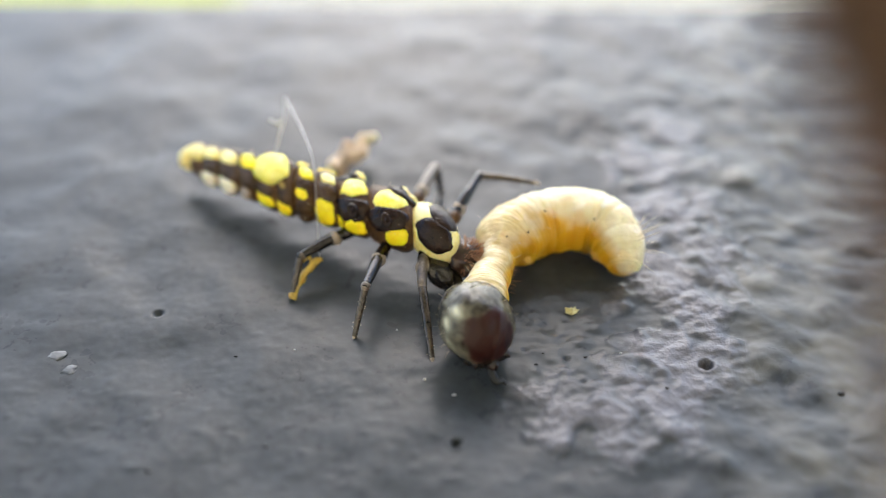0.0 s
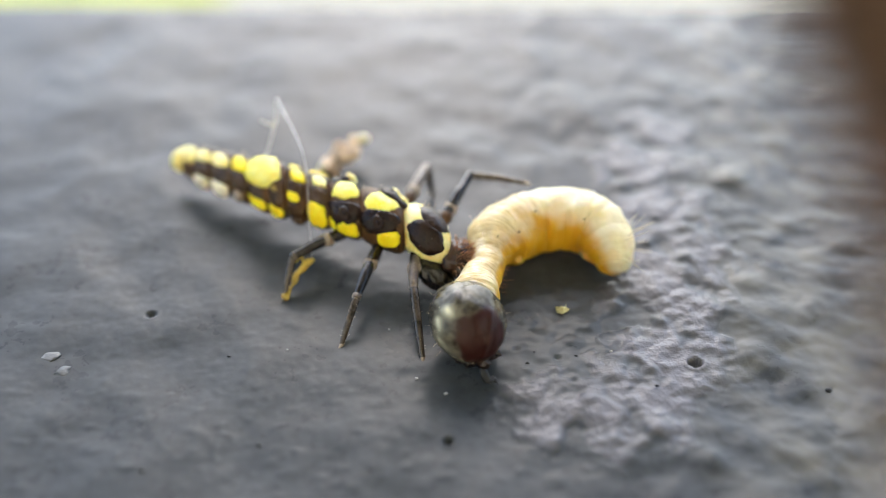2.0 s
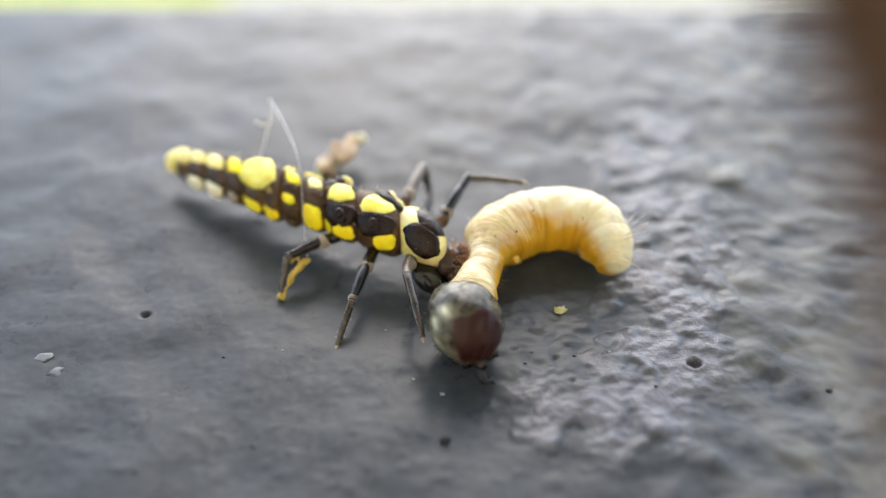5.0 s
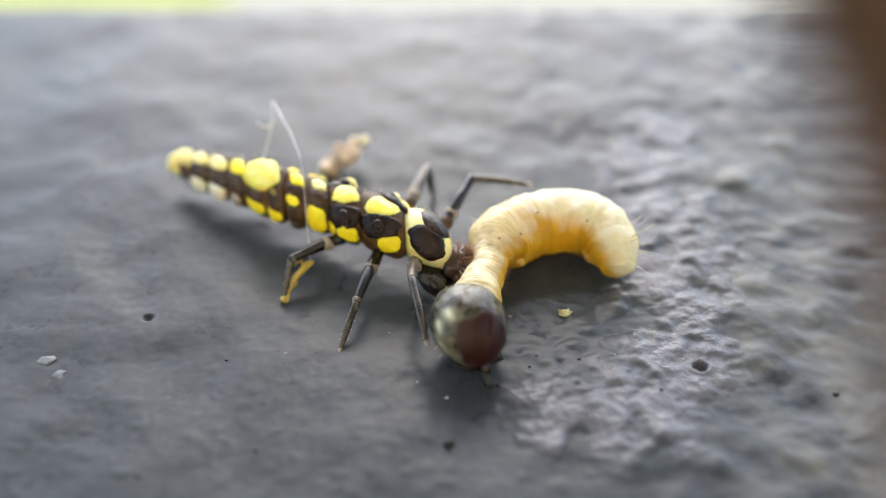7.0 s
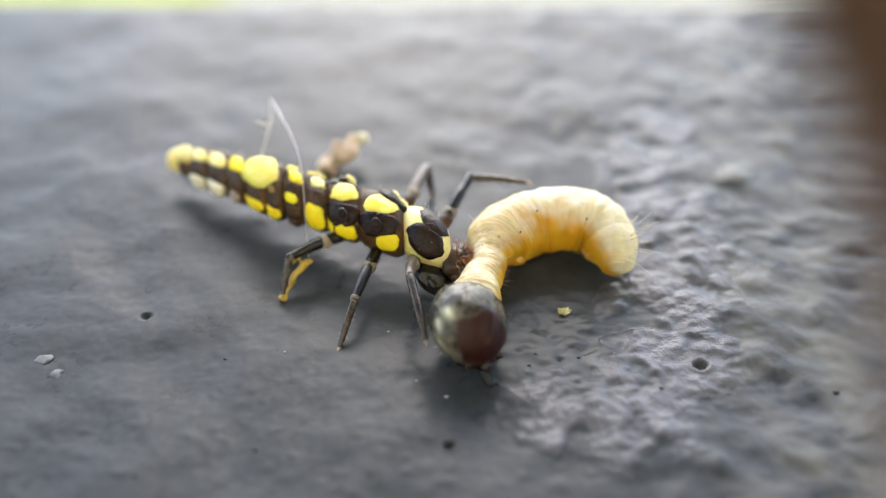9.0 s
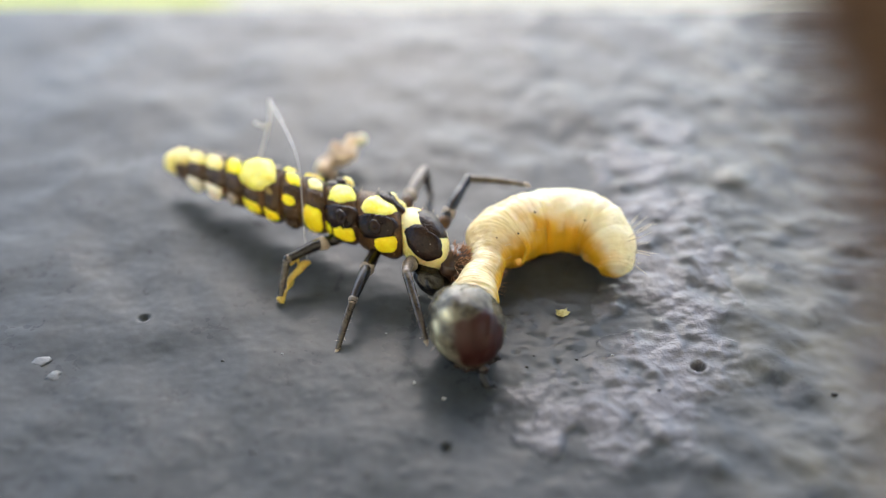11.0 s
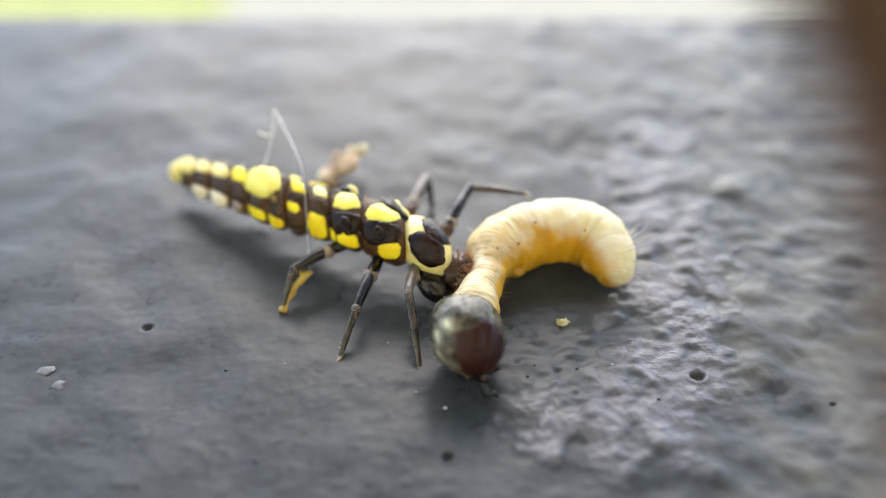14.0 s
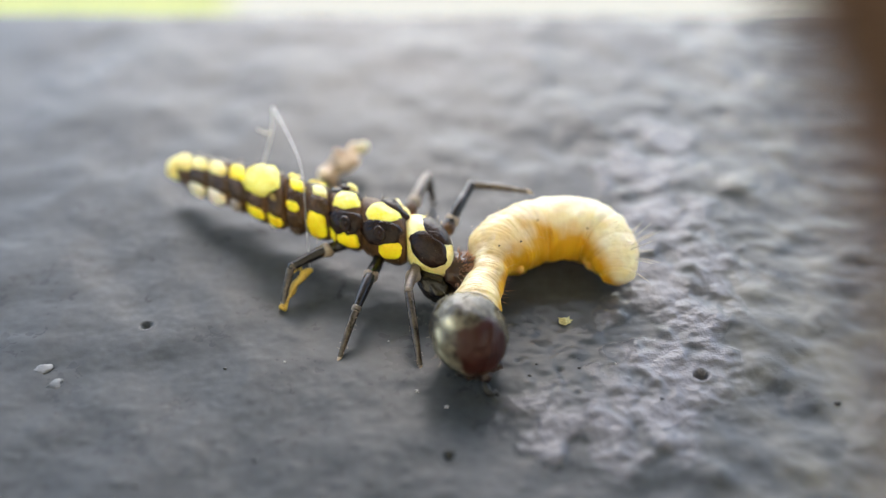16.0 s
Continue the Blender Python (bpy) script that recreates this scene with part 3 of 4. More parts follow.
        for i, u, at in ((9, 0.5, 47), (10, 0.80 if far else 0.42, 56 if far else 49)):
            knob(i, u, side(at), segs[i])
    # head bowed into the caterpillar
    head_turn = Matrix.Rotation(radians(-32), 4, "Z") @ Matrix.Rotation(radians(28), 4, "Y")
    head = part("head", ball(Vector((0.47, -1.74, 0.80)) - LARVA_AT, (0.56, 0.54, 0.45), head_turn, 0.2, 5), BROWN_HEAD, ob, "dark brown bristly head")
    part("throat", ball(Vector((-0.19, -2.09, 0.55)) - LARVA_AT, (0.62, 0.42, 0.32), head_turn, 0.22, 4, 3), LEG, head, "glossy dark mouth shield")
    for s in (-0.14, 0.16):
        root = Vector((0.62, -1.72, 0.72)) + Vector((0.5, 0.85, 0)) * s - LARVA_AT
        part("jaw", tube([root, root + Vector((0.16, -0.12, -0.06)), root + Vector((0.30, -0.16 - s * 0.4, -0.12))], [0.10, 0.08, 0.03], 5, 8), BROWN_HEAD, head)
    bm = bmesh.new()
    for k in range(230):
        way = Vector((random.uniform(-0.2, 1), random.uniform(-1, 0.6), random.uniform(-0.3, 1))).normalized()
        hair(bm, Vector((0.47, -1.74, 0.80)) - LARVA_AT + way * 0.47, way + Vector((0.3, 0, 0)), random.uniform(0.10, 0.24), 0.015)
    part("head_bristles", bm, RUSTY, head, "short brown bristles")
    bm = bmesh.new()
    for k in range(150):
        i, u, a = random.randrange(1, 12), random.random(), random.uniform(-30, 210)
        root = body_at(i, u, a, 0.02)
        hair(bm, root, root - body_at(i, u, a, -0.2) + Vector((0.05, 0, 0.02)), random.uniform(0.07, 0.2), 0.006)
    part("body_bristles", bm, BRISTLE, ob, "fine short bristles")
    legs = {}
    legs["hind_near"] = limb("leg", ob, [(-2.89, -0.7, 0.94), (-4.18, -1.62, 0.90), (-4.40, -2.32, 0.02)], [0.16, 0.165, 0.13, 0.11, 0.10, 0.07], 0.14, (-0.06, -0.06, 0))
    legs["mid_near"] = limb("leg", ob, [(-1.82, -1.33, 0.92), (-2.30, -3.10, 0.62), (-2.67, -4.29, 0.02)], [0.15, 0.155, 0.125, 0.105, 0.095, 0.07], 0.15, (-0.05, -0.09, 0), ring=0.62)
    legs["front_near"] = limb("leg", ob, [(-0.74, -1.6, 0.92), (-0.74, -2.85, 0.80), (-0.47, -4.78, 0.02)], [0.15, 0.15, 0.12, 0.12, 0.11, 0.075], 0.15, (0.0, -0.1, 0), None, TAN_LEG, ring=0.56)
    legs["front_far"] = limb("leg", ob, [(0.05, -0.22, 1.05), (0.85, 1.37, 1.60), (2.52, 0.80, 1.75)], [0.14, 0.16, 0.13, 0.12, 0.10, 0.07], 0.14, (0.08, -0.05, -0.04), SKIN)
    legs["mid_far"] = limb("leg", ob, [(-1.03, 0.7, 1.10), (-0.47, 2.35, 1.30), (-0.29, 2.64, 0.02)], [0.15, 0.17, 0.14, 0.13, 0.11, 0.08], 0.15, (0.02, 0.08, 0), SKIN, TAN_LEG)
    return ob, legs


LARVA, LEGS = larva()

# ---- the caterpillar that it eats ----
PREY_AT = Vector((3.0, -0.6, 0))
SPINE = [(4.86, -1.58, 0.44, 0.44), (4.86, -1.28, 0.60, 0.60), (4.76, -0.80, 0.78, 0.73), (4.46, -0.28, 0.92, 0.86), (3.88, -0.02, 1.0, 0.92), (3.20, -0.03, 1.02, 0.93), (2.55, -0.20, 1.02, 0.92), (1.99, -0.56, 1.02, 0.90),
         (1.55, -1.02, 1.02, 0.88), (1.36, -1.60, 1.0, 0.56), (1.20, -2.22, 1.0, 0.54), (0.98, -2.88, 1.0, 0.64), (0.88, -3.45, 1.05, 0.70), (0.84, -3.95, 1.08, 0.62)]


def prey():
    ob = thing("caterpillar", PREY_AT, "curled cream caterpillar with dark head on the grey ledge", "caterpillar")
    count = 400
    line = glide(SPINE, count)
    pts, rad = [], []
    for k, q in enumerate(line):
        s = k / count * 14 + 0.25 * math.sin(k * 0.065) + 0.5 * noise.noise(Vector((k * 0.04, 5, 0)))
        fold = abs(math.sin(math.pi * s)) ** 0.45
        crease = 0.5 + 0.5 * math.sin(math.pi * s * 3.0 + 0.9 * math.sin(k * 0.155)) + 0.8 * noise.noise(Vector((k * 0.22, 0, 0)))
        pts.append(Vector(q[:3]) - PREY_AT)
        neck = min(1.0, max(0.0, (k / count - 0.66) / 0.08))
        rad.append(q[3] * (0.965 - 0.08 * neck + (0.040 + 0.015 * neck) * fold + 0.008 * crease))
    pts.insert(0, pts[0] + (pts[0] - pts[1]).normalized() * 0.1)
    rad.insert(0, rad[0] * 0.55)
    bm = sweep(bmesh.new(), pts, rad, 64, flat=1.0, lumps=0.07)
    # how far the skin turns amber: most along the belly, which is the hollow side of the curl
    bm.loops.layers.float_color.new("amber_tint")
    bm.loops.layers.float_color.new("tan_tint")
    layer, tan_layer = bm.loops.layers.float_color["amber_tint"], bm.loops.layers.float_color["tan_tint"]
    hollow = Vector((3.1, -3.0, 0.2)) - PREY_AT
    bm.verts.ensure_lookup_table()
    for k, p in enumerate(pts):  # fine cross wrinkles
        for j in range(64):
            v = bm.verts[k * 64 + j]
            way = (v.co - p).normalized()
            turn = 2 * math.pi * j / 64
            q = Vector((k * 0.16, 0.75 * math.cos(turn), 0.75 * math.sin(turn)))
            creased = 0.50 + 0.60 * min(1.0, max(0.0, (k / count - 0.35) / 0.15))
            inner = hollow - p
            inner.z = -0.15
            d = way.dot(inner.normalized())
            pad = max(0.0, 1 - ((d - 0.90) / 0.16) ** 2) * abs(math.sin(math.pi * (k / count * 13 + 0.2))) ** 0.6 * min(1.0, k / 60)
            v.co += way * rad[k] * (0.055 * pad if k < count * 0.68 else 0.0)
            v.co += way * rad[k] * creased * (0.026 * noise.noise(q) - 0.042 * abs(noise.noise(q * 2.3)) - 0.012 * abs(noise.noise(q * 3.7)))
    belly, tan_amount = {}, {}  # a mottled greyish tan on the shoulder and the neck
    for k, p in enumerate(pts):
        f = k / count
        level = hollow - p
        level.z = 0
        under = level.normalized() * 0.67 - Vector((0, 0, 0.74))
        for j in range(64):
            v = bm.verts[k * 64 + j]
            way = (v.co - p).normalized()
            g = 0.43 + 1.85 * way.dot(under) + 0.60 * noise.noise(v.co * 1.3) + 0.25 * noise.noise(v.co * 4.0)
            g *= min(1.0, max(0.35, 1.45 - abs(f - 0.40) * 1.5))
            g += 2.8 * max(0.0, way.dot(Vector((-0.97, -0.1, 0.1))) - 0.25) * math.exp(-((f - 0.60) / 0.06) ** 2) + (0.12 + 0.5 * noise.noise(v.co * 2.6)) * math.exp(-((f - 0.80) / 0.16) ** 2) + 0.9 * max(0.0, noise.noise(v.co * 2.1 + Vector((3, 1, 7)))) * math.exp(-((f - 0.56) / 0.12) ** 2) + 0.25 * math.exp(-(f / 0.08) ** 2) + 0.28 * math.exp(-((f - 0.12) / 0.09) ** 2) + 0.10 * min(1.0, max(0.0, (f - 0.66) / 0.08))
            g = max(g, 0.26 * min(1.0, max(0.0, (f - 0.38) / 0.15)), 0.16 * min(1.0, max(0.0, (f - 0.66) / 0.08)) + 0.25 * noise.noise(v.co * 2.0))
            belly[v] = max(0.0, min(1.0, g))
            blotch = 0.8 * noise.noise(v.co * 1.9 + Vector((0, 0, 9))) + 0.6 * noise.noise(v.co * 5.5)
            tan_amount[v] = max(0.0, min(0.85, (0.22 + blotch) * min(1.0, max(0.0, (f - 0.46) / 0.12)) + 0.22 * min(1.0, max(0.0, (f - 0.66) / 0.06))))
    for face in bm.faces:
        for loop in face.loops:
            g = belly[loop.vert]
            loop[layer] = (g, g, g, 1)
            g = tan_amount[loop.vert]
            loop[tan_layer] = (g, g, g, 1)
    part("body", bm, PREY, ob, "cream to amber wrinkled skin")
    centre = Vector((0.58, -4.45, 1.12)) - PREY_AT
    turn = Matrix.Rotation(radians(10), 4, "Z")
    bm = ball(centre + Vector((0.02, -0.06, -0.06)), (1.02, 1.14, 1.06), turn, 0.04, 6)
    front = Vector((0.44, -0.84, 0.28)).normalized()
    bm.loops.layers.float_color.new("face")
    bm.loops.layers.float_color.new("cheek_glint")
    layer, glint_layer = bm.loops.layers.float_color["face"], bm.loops.layers.float_color["cheek_glint"]
    for v in bm.verts:
        way = (v.co - centre).normalized()
        ridge_line = math.exp(-((way.x - 0.42 - 0.25 * way.z) / 0.05) ** 2) * max(0.0, way.dot(front) - 0.75) * 0.12
        cleft = -0.03 * math.exp(-((way.x + 0.10 + 0.08 * noise.noise(way * 3)) / 0.10) ** 2) * max(0.0, min(1.0, way.z * 1.6))
        v.co += way * (ridge_line + cleft + 0.030 * noise.noise(way * 3.4) + 0.006 * noise.noise(way * 12.0))
        v.co -= way * (0.17 * max(0.0, way.dot(Vector((-0.72, -0.35, -0.6)))) ** 2)
        edge = way.angle(front) + 0.16 * noise.noise(way * 3.0) + 0.07 * noise.noise(way * 9.0)
        g = max(0.0, min(1.0, (0.78 - edge) / 0.16))
        for loop in v.link_loops:
            loop[layer] = (g, g, g, 1)
        # highlights on the cheek, painted as pale olive streaks
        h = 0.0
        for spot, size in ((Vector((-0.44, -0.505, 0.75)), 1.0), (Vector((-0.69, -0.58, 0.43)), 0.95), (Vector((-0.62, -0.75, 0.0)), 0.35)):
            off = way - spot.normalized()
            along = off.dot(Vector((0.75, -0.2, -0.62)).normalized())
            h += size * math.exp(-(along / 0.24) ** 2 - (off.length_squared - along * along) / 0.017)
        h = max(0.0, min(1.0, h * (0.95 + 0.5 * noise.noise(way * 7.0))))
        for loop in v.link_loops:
            loop[glint_layer] = (h, h, h, 1)
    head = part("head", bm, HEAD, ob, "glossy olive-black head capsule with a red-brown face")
    for dx, dy, dz, r in ((0.12, -0.92, -0.66, 0.17), (0.40, -0.88, -0.68, 0.18), (0.25, -1.04, -0.48, 0.12), (0.64, -0.78, -0.58, 0.17), (-0.14, -0.86, -0.68, 0.12), (0.84, -0.66, -0.62, 0.13), (0.52, -1.0, -0.72, 0.14)):
        part("mouthpart", ball(centre + Vector((dx, dy, dz)) * 0.92, (r, r * 0.8, r * 1.2), None, 0.5, 3, dx * 9), FACE, head)
    # feeler, thickened to take in the dark shadow beside the mouth
    tip = Vector((1.38, -5.62, 0.07)) - PREY_AT
    bm = tube([centre + Vector((0.42, -0.95, -0.78)), centre + Vector((0.55, -1.16, -0.98)), (tip + centre + Vector((0.62, -1.20, -1.02))) / 2 + Vector((-0.06, 0.02, 0.03)), tip + Vector((-0.08, 0.1, 0)), tip], [0.12, 0.09, 0.07, 0.085, 0.06], 14, 8, lumps=0.08)
    part("feeler", bm, SPECK, head, "black feeler, thickened to take in the shadow by the mouth")
    for x, y, z, r in ((2.44, -0.82, 0.90, 0.33), (2.06, -1.24, 0.76, 0.27), (4.3, -1.0, 0.5, 0.2)):
        root = Vector((x, y, z)) - PREY_AT
        part("stub_leg", tube([root + Vector((-0.2, 0.25, 0.1)), root, root + Vector((0.10, -0.22, -0.10))], [r, r * 0.9, r * 0.45], 8, 14, lumps=0.15), AMBER, ob, "short amber leg")
    bm = bmesh.new()
    for k in range(26):
        hair(bm, Vector((1.52 + random.uniform(-0.1, 0.12), -2.15 + random.uniform(-0.45, 0.4), 0.72 + random.uniform(-0.2, 0.1))) - PREY_AT, Vector((1, random.uniform(-0.9, 0.5), random.uniform(-0.3, 0.3))), random.uniform(0.15, 0.4), 0.006)
    part("neck_bristles", bm, RUSTY, ob, "brown bristles at the neck")
    part("bead", ball(Vector((1.62, -2.2, 0.72)) - PREY_AT, (0.06, 0.05, 0.05), None, 0.4, 2), CREAM, ob, "tiny pale bead at the neck")
    for k, a in ((128, 35), (168, 20), (208, 30), (244, 40), (272, 75), (192, 60), (100, 45)):
        q, along = Vector(line[k][:3]), Vector(line[k + 1][:3]) - Vector(line[k - 1][:3])
        inward = along.cross(Vector((0, 0, 1))).normalized()
        inward = inward if inward.dot(hollow + PREY_AT - q) > 0 else -inward
        way = inward * math.cos(radians(a)) + Vector((0, 0, 1)) * math.sin(radians(a))
        part("dark_dot", ball(q - PREY_AT + way * line[k][3] * 0.985, (0.035, 0.035, 0.035), None, 0.3, 1), SPECK, ob)
    bm = bmesh.new()
    for k in range(60):
        q = line[random.randrange(8, 380)]
        way = Vector((random.uniform(-1, 1), random.uniform(-1, 1), random.uniform(0, 1))).normalized()
        hair(bm, Vector(q[:3]) - PREY_AT + way * q[3] * 0.93, way, random.uniform(0.12, 0.3), 0.006)
    for k in range(12):
        way = Vector((random.uniform(0.4, 1), random.uniform(-0.7, 0.9), random.uniform(-0.1, 0.6))).normalized()
        hair(bm, Vector((4.7, -1.0, 0.85)) - PREY_AT + way * 0.72, way, random.uniform(0.5, 0.9), 0.012)
    for k in range(260):
        q = line[random.randrange(8, 390)]
        way = Vector((random.uniform(-1, 1), random.uniform(-0.4, 1), random.uniform(0, 1))).normalized()
        hair(bm, Vector(q[:3]) - PREY_AT + way * q[3] * 0.94, way, random.uniform(0.08, 0.16), 0.0035)
    for k in range(40):
        way = Vector((random.uniform(-1, 1), random.uniform(-1, 1), random.uniform(-1, 0.7))).normalized()
        hair(bm, centre + way * 1.0, way, random.uniform(0.08, 0.2), 0.003)
    part("bristles", bm, BRISTLE, ob, "long fine pale bristles")
    return ob, head


CATERPILLAR, CAT_HEAD = prey()


# ---- small things on the ledge ----
def fibre():
    ob = thing("fibre", (-4.0, 0.5, 0), "bent white fibre caught on the larva", "fibre")
    o = Vector((-4.0, 0.5, 0))
    run = [(-5.42, 2.0, 1.75), (-5.2, 2.9, 2.45), (-5.18, 3.44, 3.0)]
    part("strand", tube([Vector(p) - o for p in run], [0.028, 0.032, 0.038], 12, 6), THREAD, ob)
    run = [(-5.18, 3.44, 3.0), (-4.45, 1.9, 2.75), (-4.03, 0.75, 2.45), (-3.85, -0.4, 1.6), (-3.72, -1.26, 0.55)]
    part("strand", tube([Vector(p) - o for p in run], [0.034, 0.022, 0.013, 0.009, 0.007], 30, 6), THREAD, ob)
    run = [(-5.62, 2.9, 2.55), (-5.35, 2.85, 2.45), (-5.15, 2.95, 2.5)]
    part("strand", tube([Vector(p) - o for p in run], [0.024, 0.036, 0.030], 8, 6), THREAD, ob)
    return ob


FIBRE = fibre()


def sheath():
    o = Vector((-4.2, -1.8, 0))
    ob = thing("yellow_husk", o, "shrivelled yellow husk hanging beside the larva's hind leg", "debris")
    part("husk", tube([Vector(p) - o for p in ((-3.62, -1.42, 0.62), (-3.92, -1.62, 0.55), (-4.12, -1.95, 0.30), (-4.33, -2.35, 0.08))], [0.03, 0.12, 0.15, 0.11], 16, 10, lumps=0.3), HUSK, ob)
    part("curl", tube([Vector(p) - o for p in ((-3.92, -1.55, 0.6), (-3.98, -1.45, 0.72), (-4.1, -1.42, 0.72))], [0.07, 0.06, 0.03], 8, 8, lumps=0.3), HUSK, ob)
    return ob


sheath()


def scrap():
    o = Vector((-3.3, 4.6, 0))
    ob = thing("plant_scrap", o, "small tan plant scrap with a pale tip lying behind the larva", "debris")
    part("stem", tube([Vector(p) - o for p in ((-3.72, 3.86, 0.22), (-3.28, 4.18, 0.46), (-2.74, 4.60, 0.72))], [0.20, 0.40, 0.20], 14, 14, lumps=0.4), BARK, ob)
    part("tip", ball(Vector((-2.62, 4.70, 0.84)) - o, (0.22, 0.2, 0.2), None, 0.25, 2), CREAM, ob, "pale tip")
    part("tip", ball(Vector((-3.84, 3.84, 0.26)) - o, (0.22, 0.2, 0.24), None, 0.25, 2), CREAM, ob, "pale tip")
    return ob


scrap()
for x, y, r, mat, name, label in ((3.31, -2.84, 0.12, CRUMB, "crumb", "pale yellow crumb on the grey ledge"), (-10.2, -4.61, 0.2, FLAKE, "flake", "thin white flake on the grey ledge"), (-9.71, -5.12, 0.17, FLAKE, "flake", "thin white flake on the grey ledge")):
    bm = ball((0, 0, 0), (r * 1.2, r * 0.9, r * (0.8 if mat is CRUMB else 0.05)), None, 1.1 if mat is CRUMB else 0.9, 3 if mat is CRUMB else 2, x)
    ob = tagged(part(name, bm, mat), label, "debris")
    ob.location = Vector((x, y, height(x, y) + r * (0.3 if mat is CRUMB else 0.03))) * MM


for x, y, r, mat in ((-4.05, -4.43, 0.03, WHITE_GRAIN), (-0.64, -5.44, 0.035, WHITE_GRAIN), (0.09, -5.92, 0.04, WHITE_GRAIN), (-1.42, -3.62, 0.03, WHITE_GRAIN), (4.41, -4.51, 0.03, WHITE_GRAIN), (-5.55, -4.62, 0.035, SPECK), (-4.32, -7.58, 0.04, SPECK), (-6.85, -8.4, 0.045, SPECK),
                     (0.39, -4.63, 0.03, SPECK), (3.48, -4.63, 0.035, SPECK), (5.4, -5.7, 0.04, SPECK), (9.7, -5.8, 0.07, SPECK), (2.2, -4.9, 0.035, SPECK), (2.4, -4.5, 0.025, SPECK)):
    ob = tagged(part("grain", ball((0, 0, 0), (r * 1.3, r, r * 0.7), None, 0.5, 2, x), mat), "tiny pale grain on the grey ledge" if mat is WHITE_GRAIN else "tiny black grain on the grey ledge", "grain", "grains on the ledge")
    ob.location = Vector((x, y, height(x, y) + r * 0.3)) * MM


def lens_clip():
    """The brown rim of the close-up lens's clip, close beside the lens, with added teeth; drawn in the camera's own
    space.
    """
    ob = thing("lens_clip", (0, 0, 0), "dark brown clip held close beside the lens, teeth added to soften its edge", "lens clip")
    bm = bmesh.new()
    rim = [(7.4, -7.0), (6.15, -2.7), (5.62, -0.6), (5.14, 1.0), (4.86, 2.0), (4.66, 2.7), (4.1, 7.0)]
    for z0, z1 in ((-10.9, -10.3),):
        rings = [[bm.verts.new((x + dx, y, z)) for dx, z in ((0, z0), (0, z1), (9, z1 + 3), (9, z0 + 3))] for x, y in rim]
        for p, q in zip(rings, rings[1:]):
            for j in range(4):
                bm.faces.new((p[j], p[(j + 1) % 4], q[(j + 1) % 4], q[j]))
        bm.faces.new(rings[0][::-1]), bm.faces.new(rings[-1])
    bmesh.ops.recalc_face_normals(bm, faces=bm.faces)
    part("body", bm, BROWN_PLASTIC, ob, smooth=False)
    # tapered teeth added only to spread the blurred rim into a gradient
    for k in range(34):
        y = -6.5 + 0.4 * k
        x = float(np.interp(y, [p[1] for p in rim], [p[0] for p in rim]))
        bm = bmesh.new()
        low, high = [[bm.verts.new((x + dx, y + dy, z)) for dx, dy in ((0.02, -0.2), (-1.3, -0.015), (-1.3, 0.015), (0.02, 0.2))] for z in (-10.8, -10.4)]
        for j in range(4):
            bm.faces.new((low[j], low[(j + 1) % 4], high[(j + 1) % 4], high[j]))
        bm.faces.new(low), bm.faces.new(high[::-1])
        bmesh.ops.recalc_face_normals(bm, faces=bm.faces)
        part("blur_tooth", bm, BROWN_PLASTIC, ob, smooth=False)
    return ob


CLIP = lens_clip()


def bent(leg, shin, hip, thigh, reach, body, foot, stretch=0.985):
    """Poses of a leg and its shin, so that the foot stands at its place while the body sways."""
    top = body @ (hip * MM)
    a, b = thigh.length * MM, reach.length * MM
    way = Vector(foot) * MM - top
    d = min(way.length, (a + b) * stretch)
    way.normalize()
    rise = math.acos(max(-1, min(1, (a * a + d * d - b * b) / (2 * a * d))))
    rest = (thigh + reach).normalized()
    out = body.to_3x3() @ (thigh - rest * thigh.dot(rest))
    out = (out - way * out.dot(way)).normalized()
    up = way * math.cos(rise) + out * math.sin(rise)
    down = (top + way * d - (top + up * a)).normalized()
    across = way.cross(out)

    def basis(along, normal):
        along = along.normalized()
        normal = (normal - along * normal.dot(along)).normalized()
        return Matrix((along, normal, along.cross(normal))).transposed()

    old = rest.cross(thigh - rest * thigh.dot(rest))
    turn_leg = basis(up, across) @ basis(thigh, old).transposed()
    turn_shin = basis(down, across) @ basis(reach, old).transposed()
    leg_world = Matrix.Translation(top) @ turn_leg.to_4x4()
    shin_world = Matrix.Translation(top + up * a) @ turn_shin.to_4x4()
    return body.inverted() @ leg_world, leg_world.inverted() @ shin_world


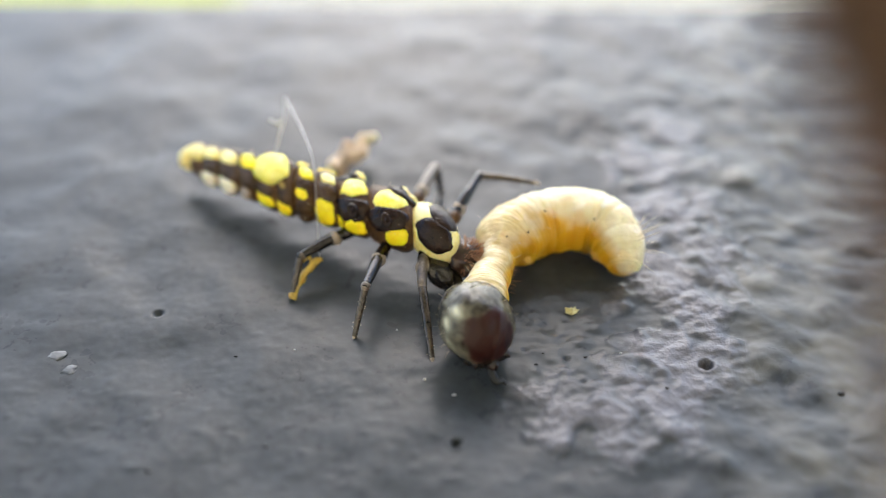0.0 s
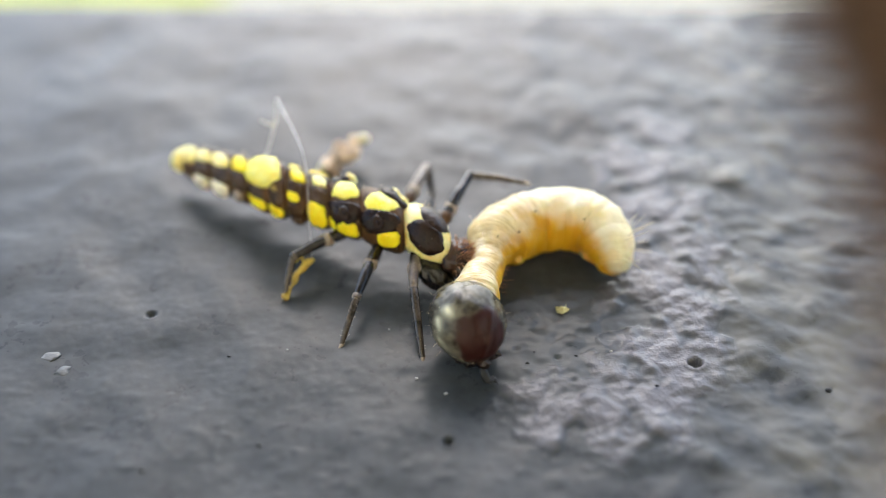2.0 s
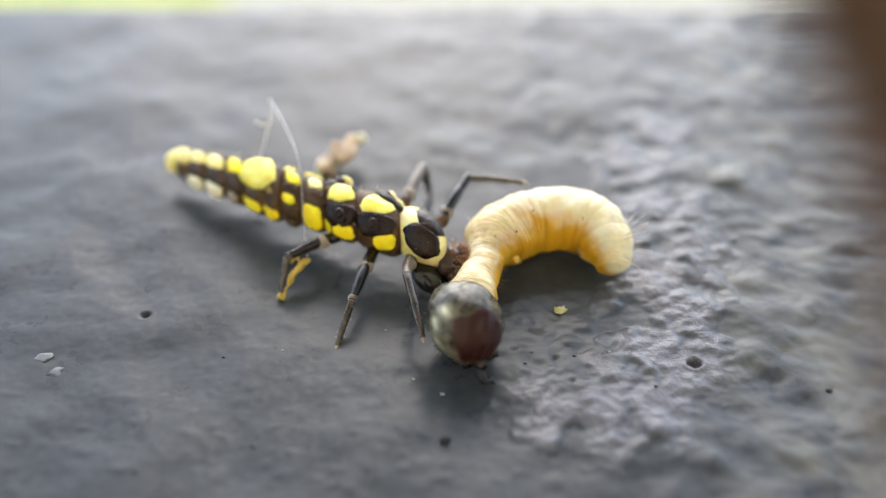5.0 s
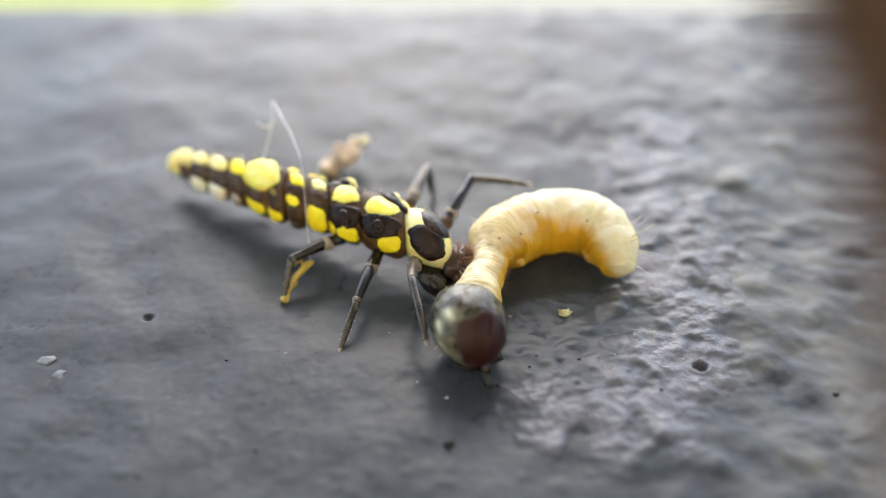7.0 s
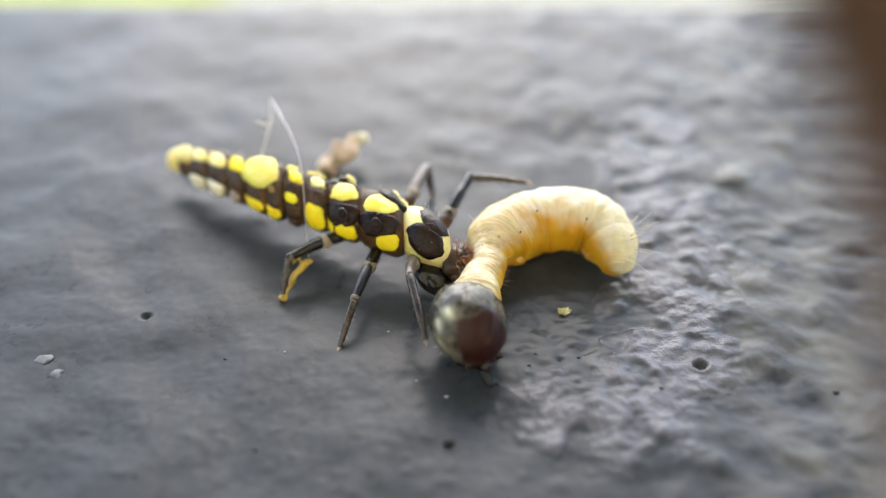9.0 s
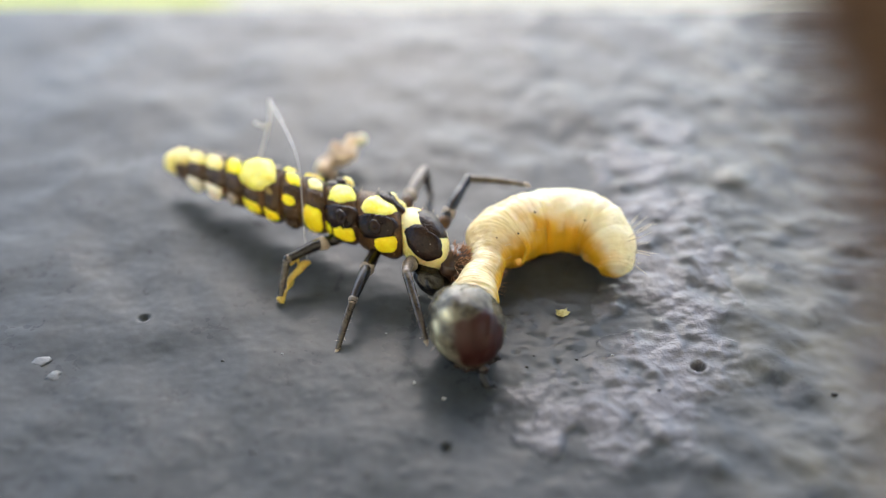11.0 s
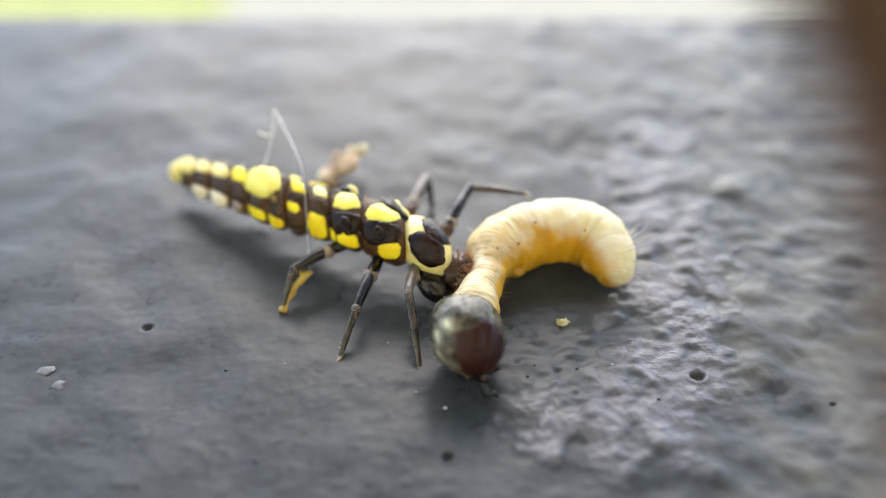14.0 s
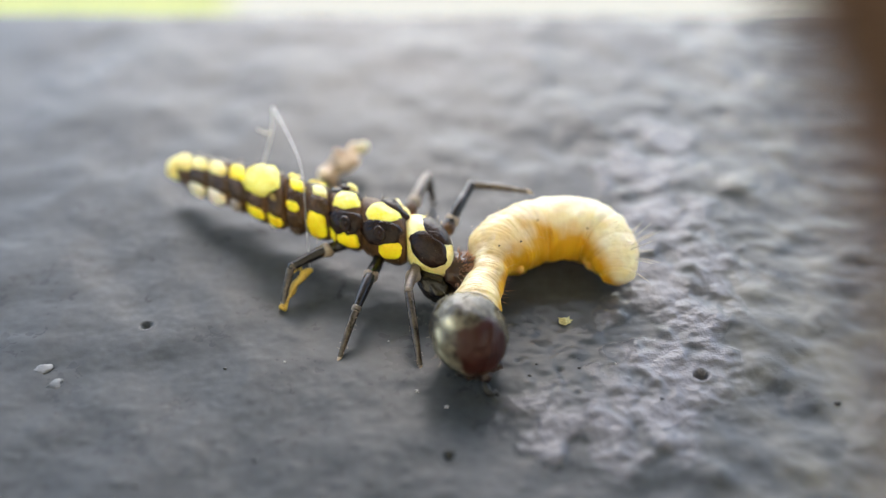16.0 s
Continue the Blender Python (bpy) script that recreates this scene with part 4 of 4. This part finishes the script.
def motions():
    # the larva sways while it chews: seconds, shift in millimetres, turn in degrees
    sway = [
        (0, 0.029, -0.034, 0.107, -1.39, -0.33, -0.73),
        (0.5, -0.008, 0.01, 0.049, -0.91, -0.1, -0.44),
        (1, 0.053, -0.016, 0.139, 0.63, -1.62, -0.23),
        (1.5, 0.021, -0.026, 0.065, -0.52, -0.54, -0.49),
        (2, 0.04, -0.007, 0.094, 0.42, -1.17, -0.47),
        (2.5, 0.039, -0.011, 0.057, 0.24, -1.33, -0.6),
        (3, 0.005, -0.049, 0.043, -0.55, -0.48, -0.54),
        (3.5, 0.004, -0.003, -0.02, 0.04, -0.5, -0.61),
        (6, -0.03, -0.008, -0.006, -0.39, 0.11, -0.14),
        (6.5, 0.004, -0.044, 0.005, -0.43, -0.12, -0.71),
        (7, 0, -0, 0, 0, -0, 0),
        (7.5, -0.003, 0.002, 0.006, 0.28, -0.43, -0.18),
        (8, -0.011, -0.006, -0.004, 0.16, -0.4, -0.38),
        (8.5, 0.048, -0.079, 0.101, -0.15, -0.63, -0.86),
        (9, 0.023, -0.044, 0.044, -0.04, -0.18, -0.77),
        (11.5, 0.026, -0.082, 0.075, 0.28, -0.6, -0.38),
        (12, 0.045, -0.05, 0.139, 1.23, -1.65, -0.39),
        (12.5, 0.031, -0.006, 0.076, -0.14, -0.81, -0.84),
        (13, 0.073, 0.018, 0.062, -0.04, -0.62, -0.54),
        (13.5, 0.063, -0.02, 0.044, -0.97, 0.13, -0.73),
        (14, 0.058, -0.007, 0.05, -1.65, 0.38, -0.45),
        (14.5, 0.042, -0.009, 0.055, -1.57, 0.54, -0.67),
        (15, 0.023, -0.005, 0.061, -0.63, 0.23, -0.74),
        (15.5, 0.04, -0.018, 0.107, -0.72, 0.04, -0.32),
        (16, 0.038, -0.075, 0.08, -0.48, 0.38, 0.07),
    ]
    # the fibre's free bend swings with it: seconds and millimetres
    swing = [(0, 0.09), (0.5, 0.06), (1, 0.08), (1.5, 0.03), (2, 0.09), (2.5, 0.05), (3, 0.01), (3.5, 0.01), (6, 0.02), (6.5, -0.01), (7, 0.00), (7.5, 0.05), (8, 0.04), (8.5, 0.00), (9, 0.01), (11.5, 0.02), (12, 0.10), (12.5, 0.04), (13, 0.12), (13.5, 0.10), (14, 0.09), (14.5, 0.05), (15, 0.06), (15.5, 0.10), (16, 0.04)]
    # where the near front foot treads: seconds and place in millimetres
    tread = [
        (0, -0.46, -4.8, 0),
        (1.5, -0.51, -4.82, 0),
        (3.5, -0.47, -4.78, 0),
        (3.6, -0.48, -4.78, 0),
        (4, -0.38, -4.77, 0.75),
        (7, -0.41, -4.79, 0.75),
        (9.2, -0.4, -4.82, 0.75),
        (11.3, -0.34, -4.74, 0.75),
        (11.5, -0.36, -4.78, 0.6),
        (11.7, -0.62, -4.35, 0.5),
        (11.9, -0.39, -4.71, 0),
        (12.2, -0.41, -4.78, 0),
        (12.3, -0.7, -4.61, 0.35),
        (12.5, -0.42, -4.72, 0),
        (12.8, -0.46, -4.75, 0),
        (12.9, -0.95, -4.45, 0.4),
        (13, -0.31, -4.93, 0),
        (13.2, -0.33, -5.07, 0),
        (13.3, -0.72, -4.5, 0.4),
        (13.4, -0.25, -5.1, 0),
        (13.5, -0.22, -5.12, 0),
        (13.8, -0.41, -5.17, 0),
        (13.9, -0.7, -4.2, 0.7),
        (14, -0.56, -4.58, 0),
        (14.5, -0.57, -4.58, 0),
        (16, -0.57, -4.59, 0),
    ]
    step = [(0, -2.54, -3.93, 0), (1.5, -2.54, -3.93, 0), (1.6, -2.60, -4.10, 0.12), (1.7, -2.67, -4.29, 0), (16, -2.67, -4.29, 0)]

    def between(rows, t):
        return [float(np.interp(t, [r[0] for r in rows], [r[k] for r in rows])) for k in range(1, len(rows[0]))]

    def swayed(t):
        x, y, z, a, b, c = between(sway, t)
        w = Vector((radians(a), radians(b), radians(c)))
        turn = Matrix.Rotation(w.length, 4, w) if w.length > 1e-6 else Matrix()
        return Matrix.Translation((LARVA_AT + Vector((x, y, z))) * MM) @ turn

    walk(LARVA, [(r[0], swayed(r[0])) for r in sway])
    rest = Matrix.Translation(LARVA_AT * MM)
    times = sorted({r[0] for rows in (sway, tread, step) for r in rows})
    for limb_data in LEG_SET:
        leg, shin, hip, thigh, reach = limb_data
        legs, shins = [], []
        for t in times:
            foot = LARVA_AT + hip + thigh + reach
            if leg is LEGS["front_near"][0]:
                foot = Vector(between(tread, t))
            elif leg is LEGS["mid_near"][0]:
                foot = Vector(between(step, t))
            m, n = bent(leg, shin, hip, thigh, reach, swayed(t), foot)
            legs.append((t, m))
            shins.append((t, n))
        walk(leg, legs)
        walk(shin, shins)
    base = FIBRE.matrix_basis.copy()
    walk(FIBRE, [(t, base @ Matrix.Rotation(d / 2.8, 4, "Y")) for t, d in swing])
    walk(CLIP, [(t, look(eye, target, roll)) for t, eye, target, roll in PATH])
    still = CATERPILLAR.matrix_basis.copy()
    walk(CATERPILLAR, [(0.0, still), (16.0, still)])


motions()
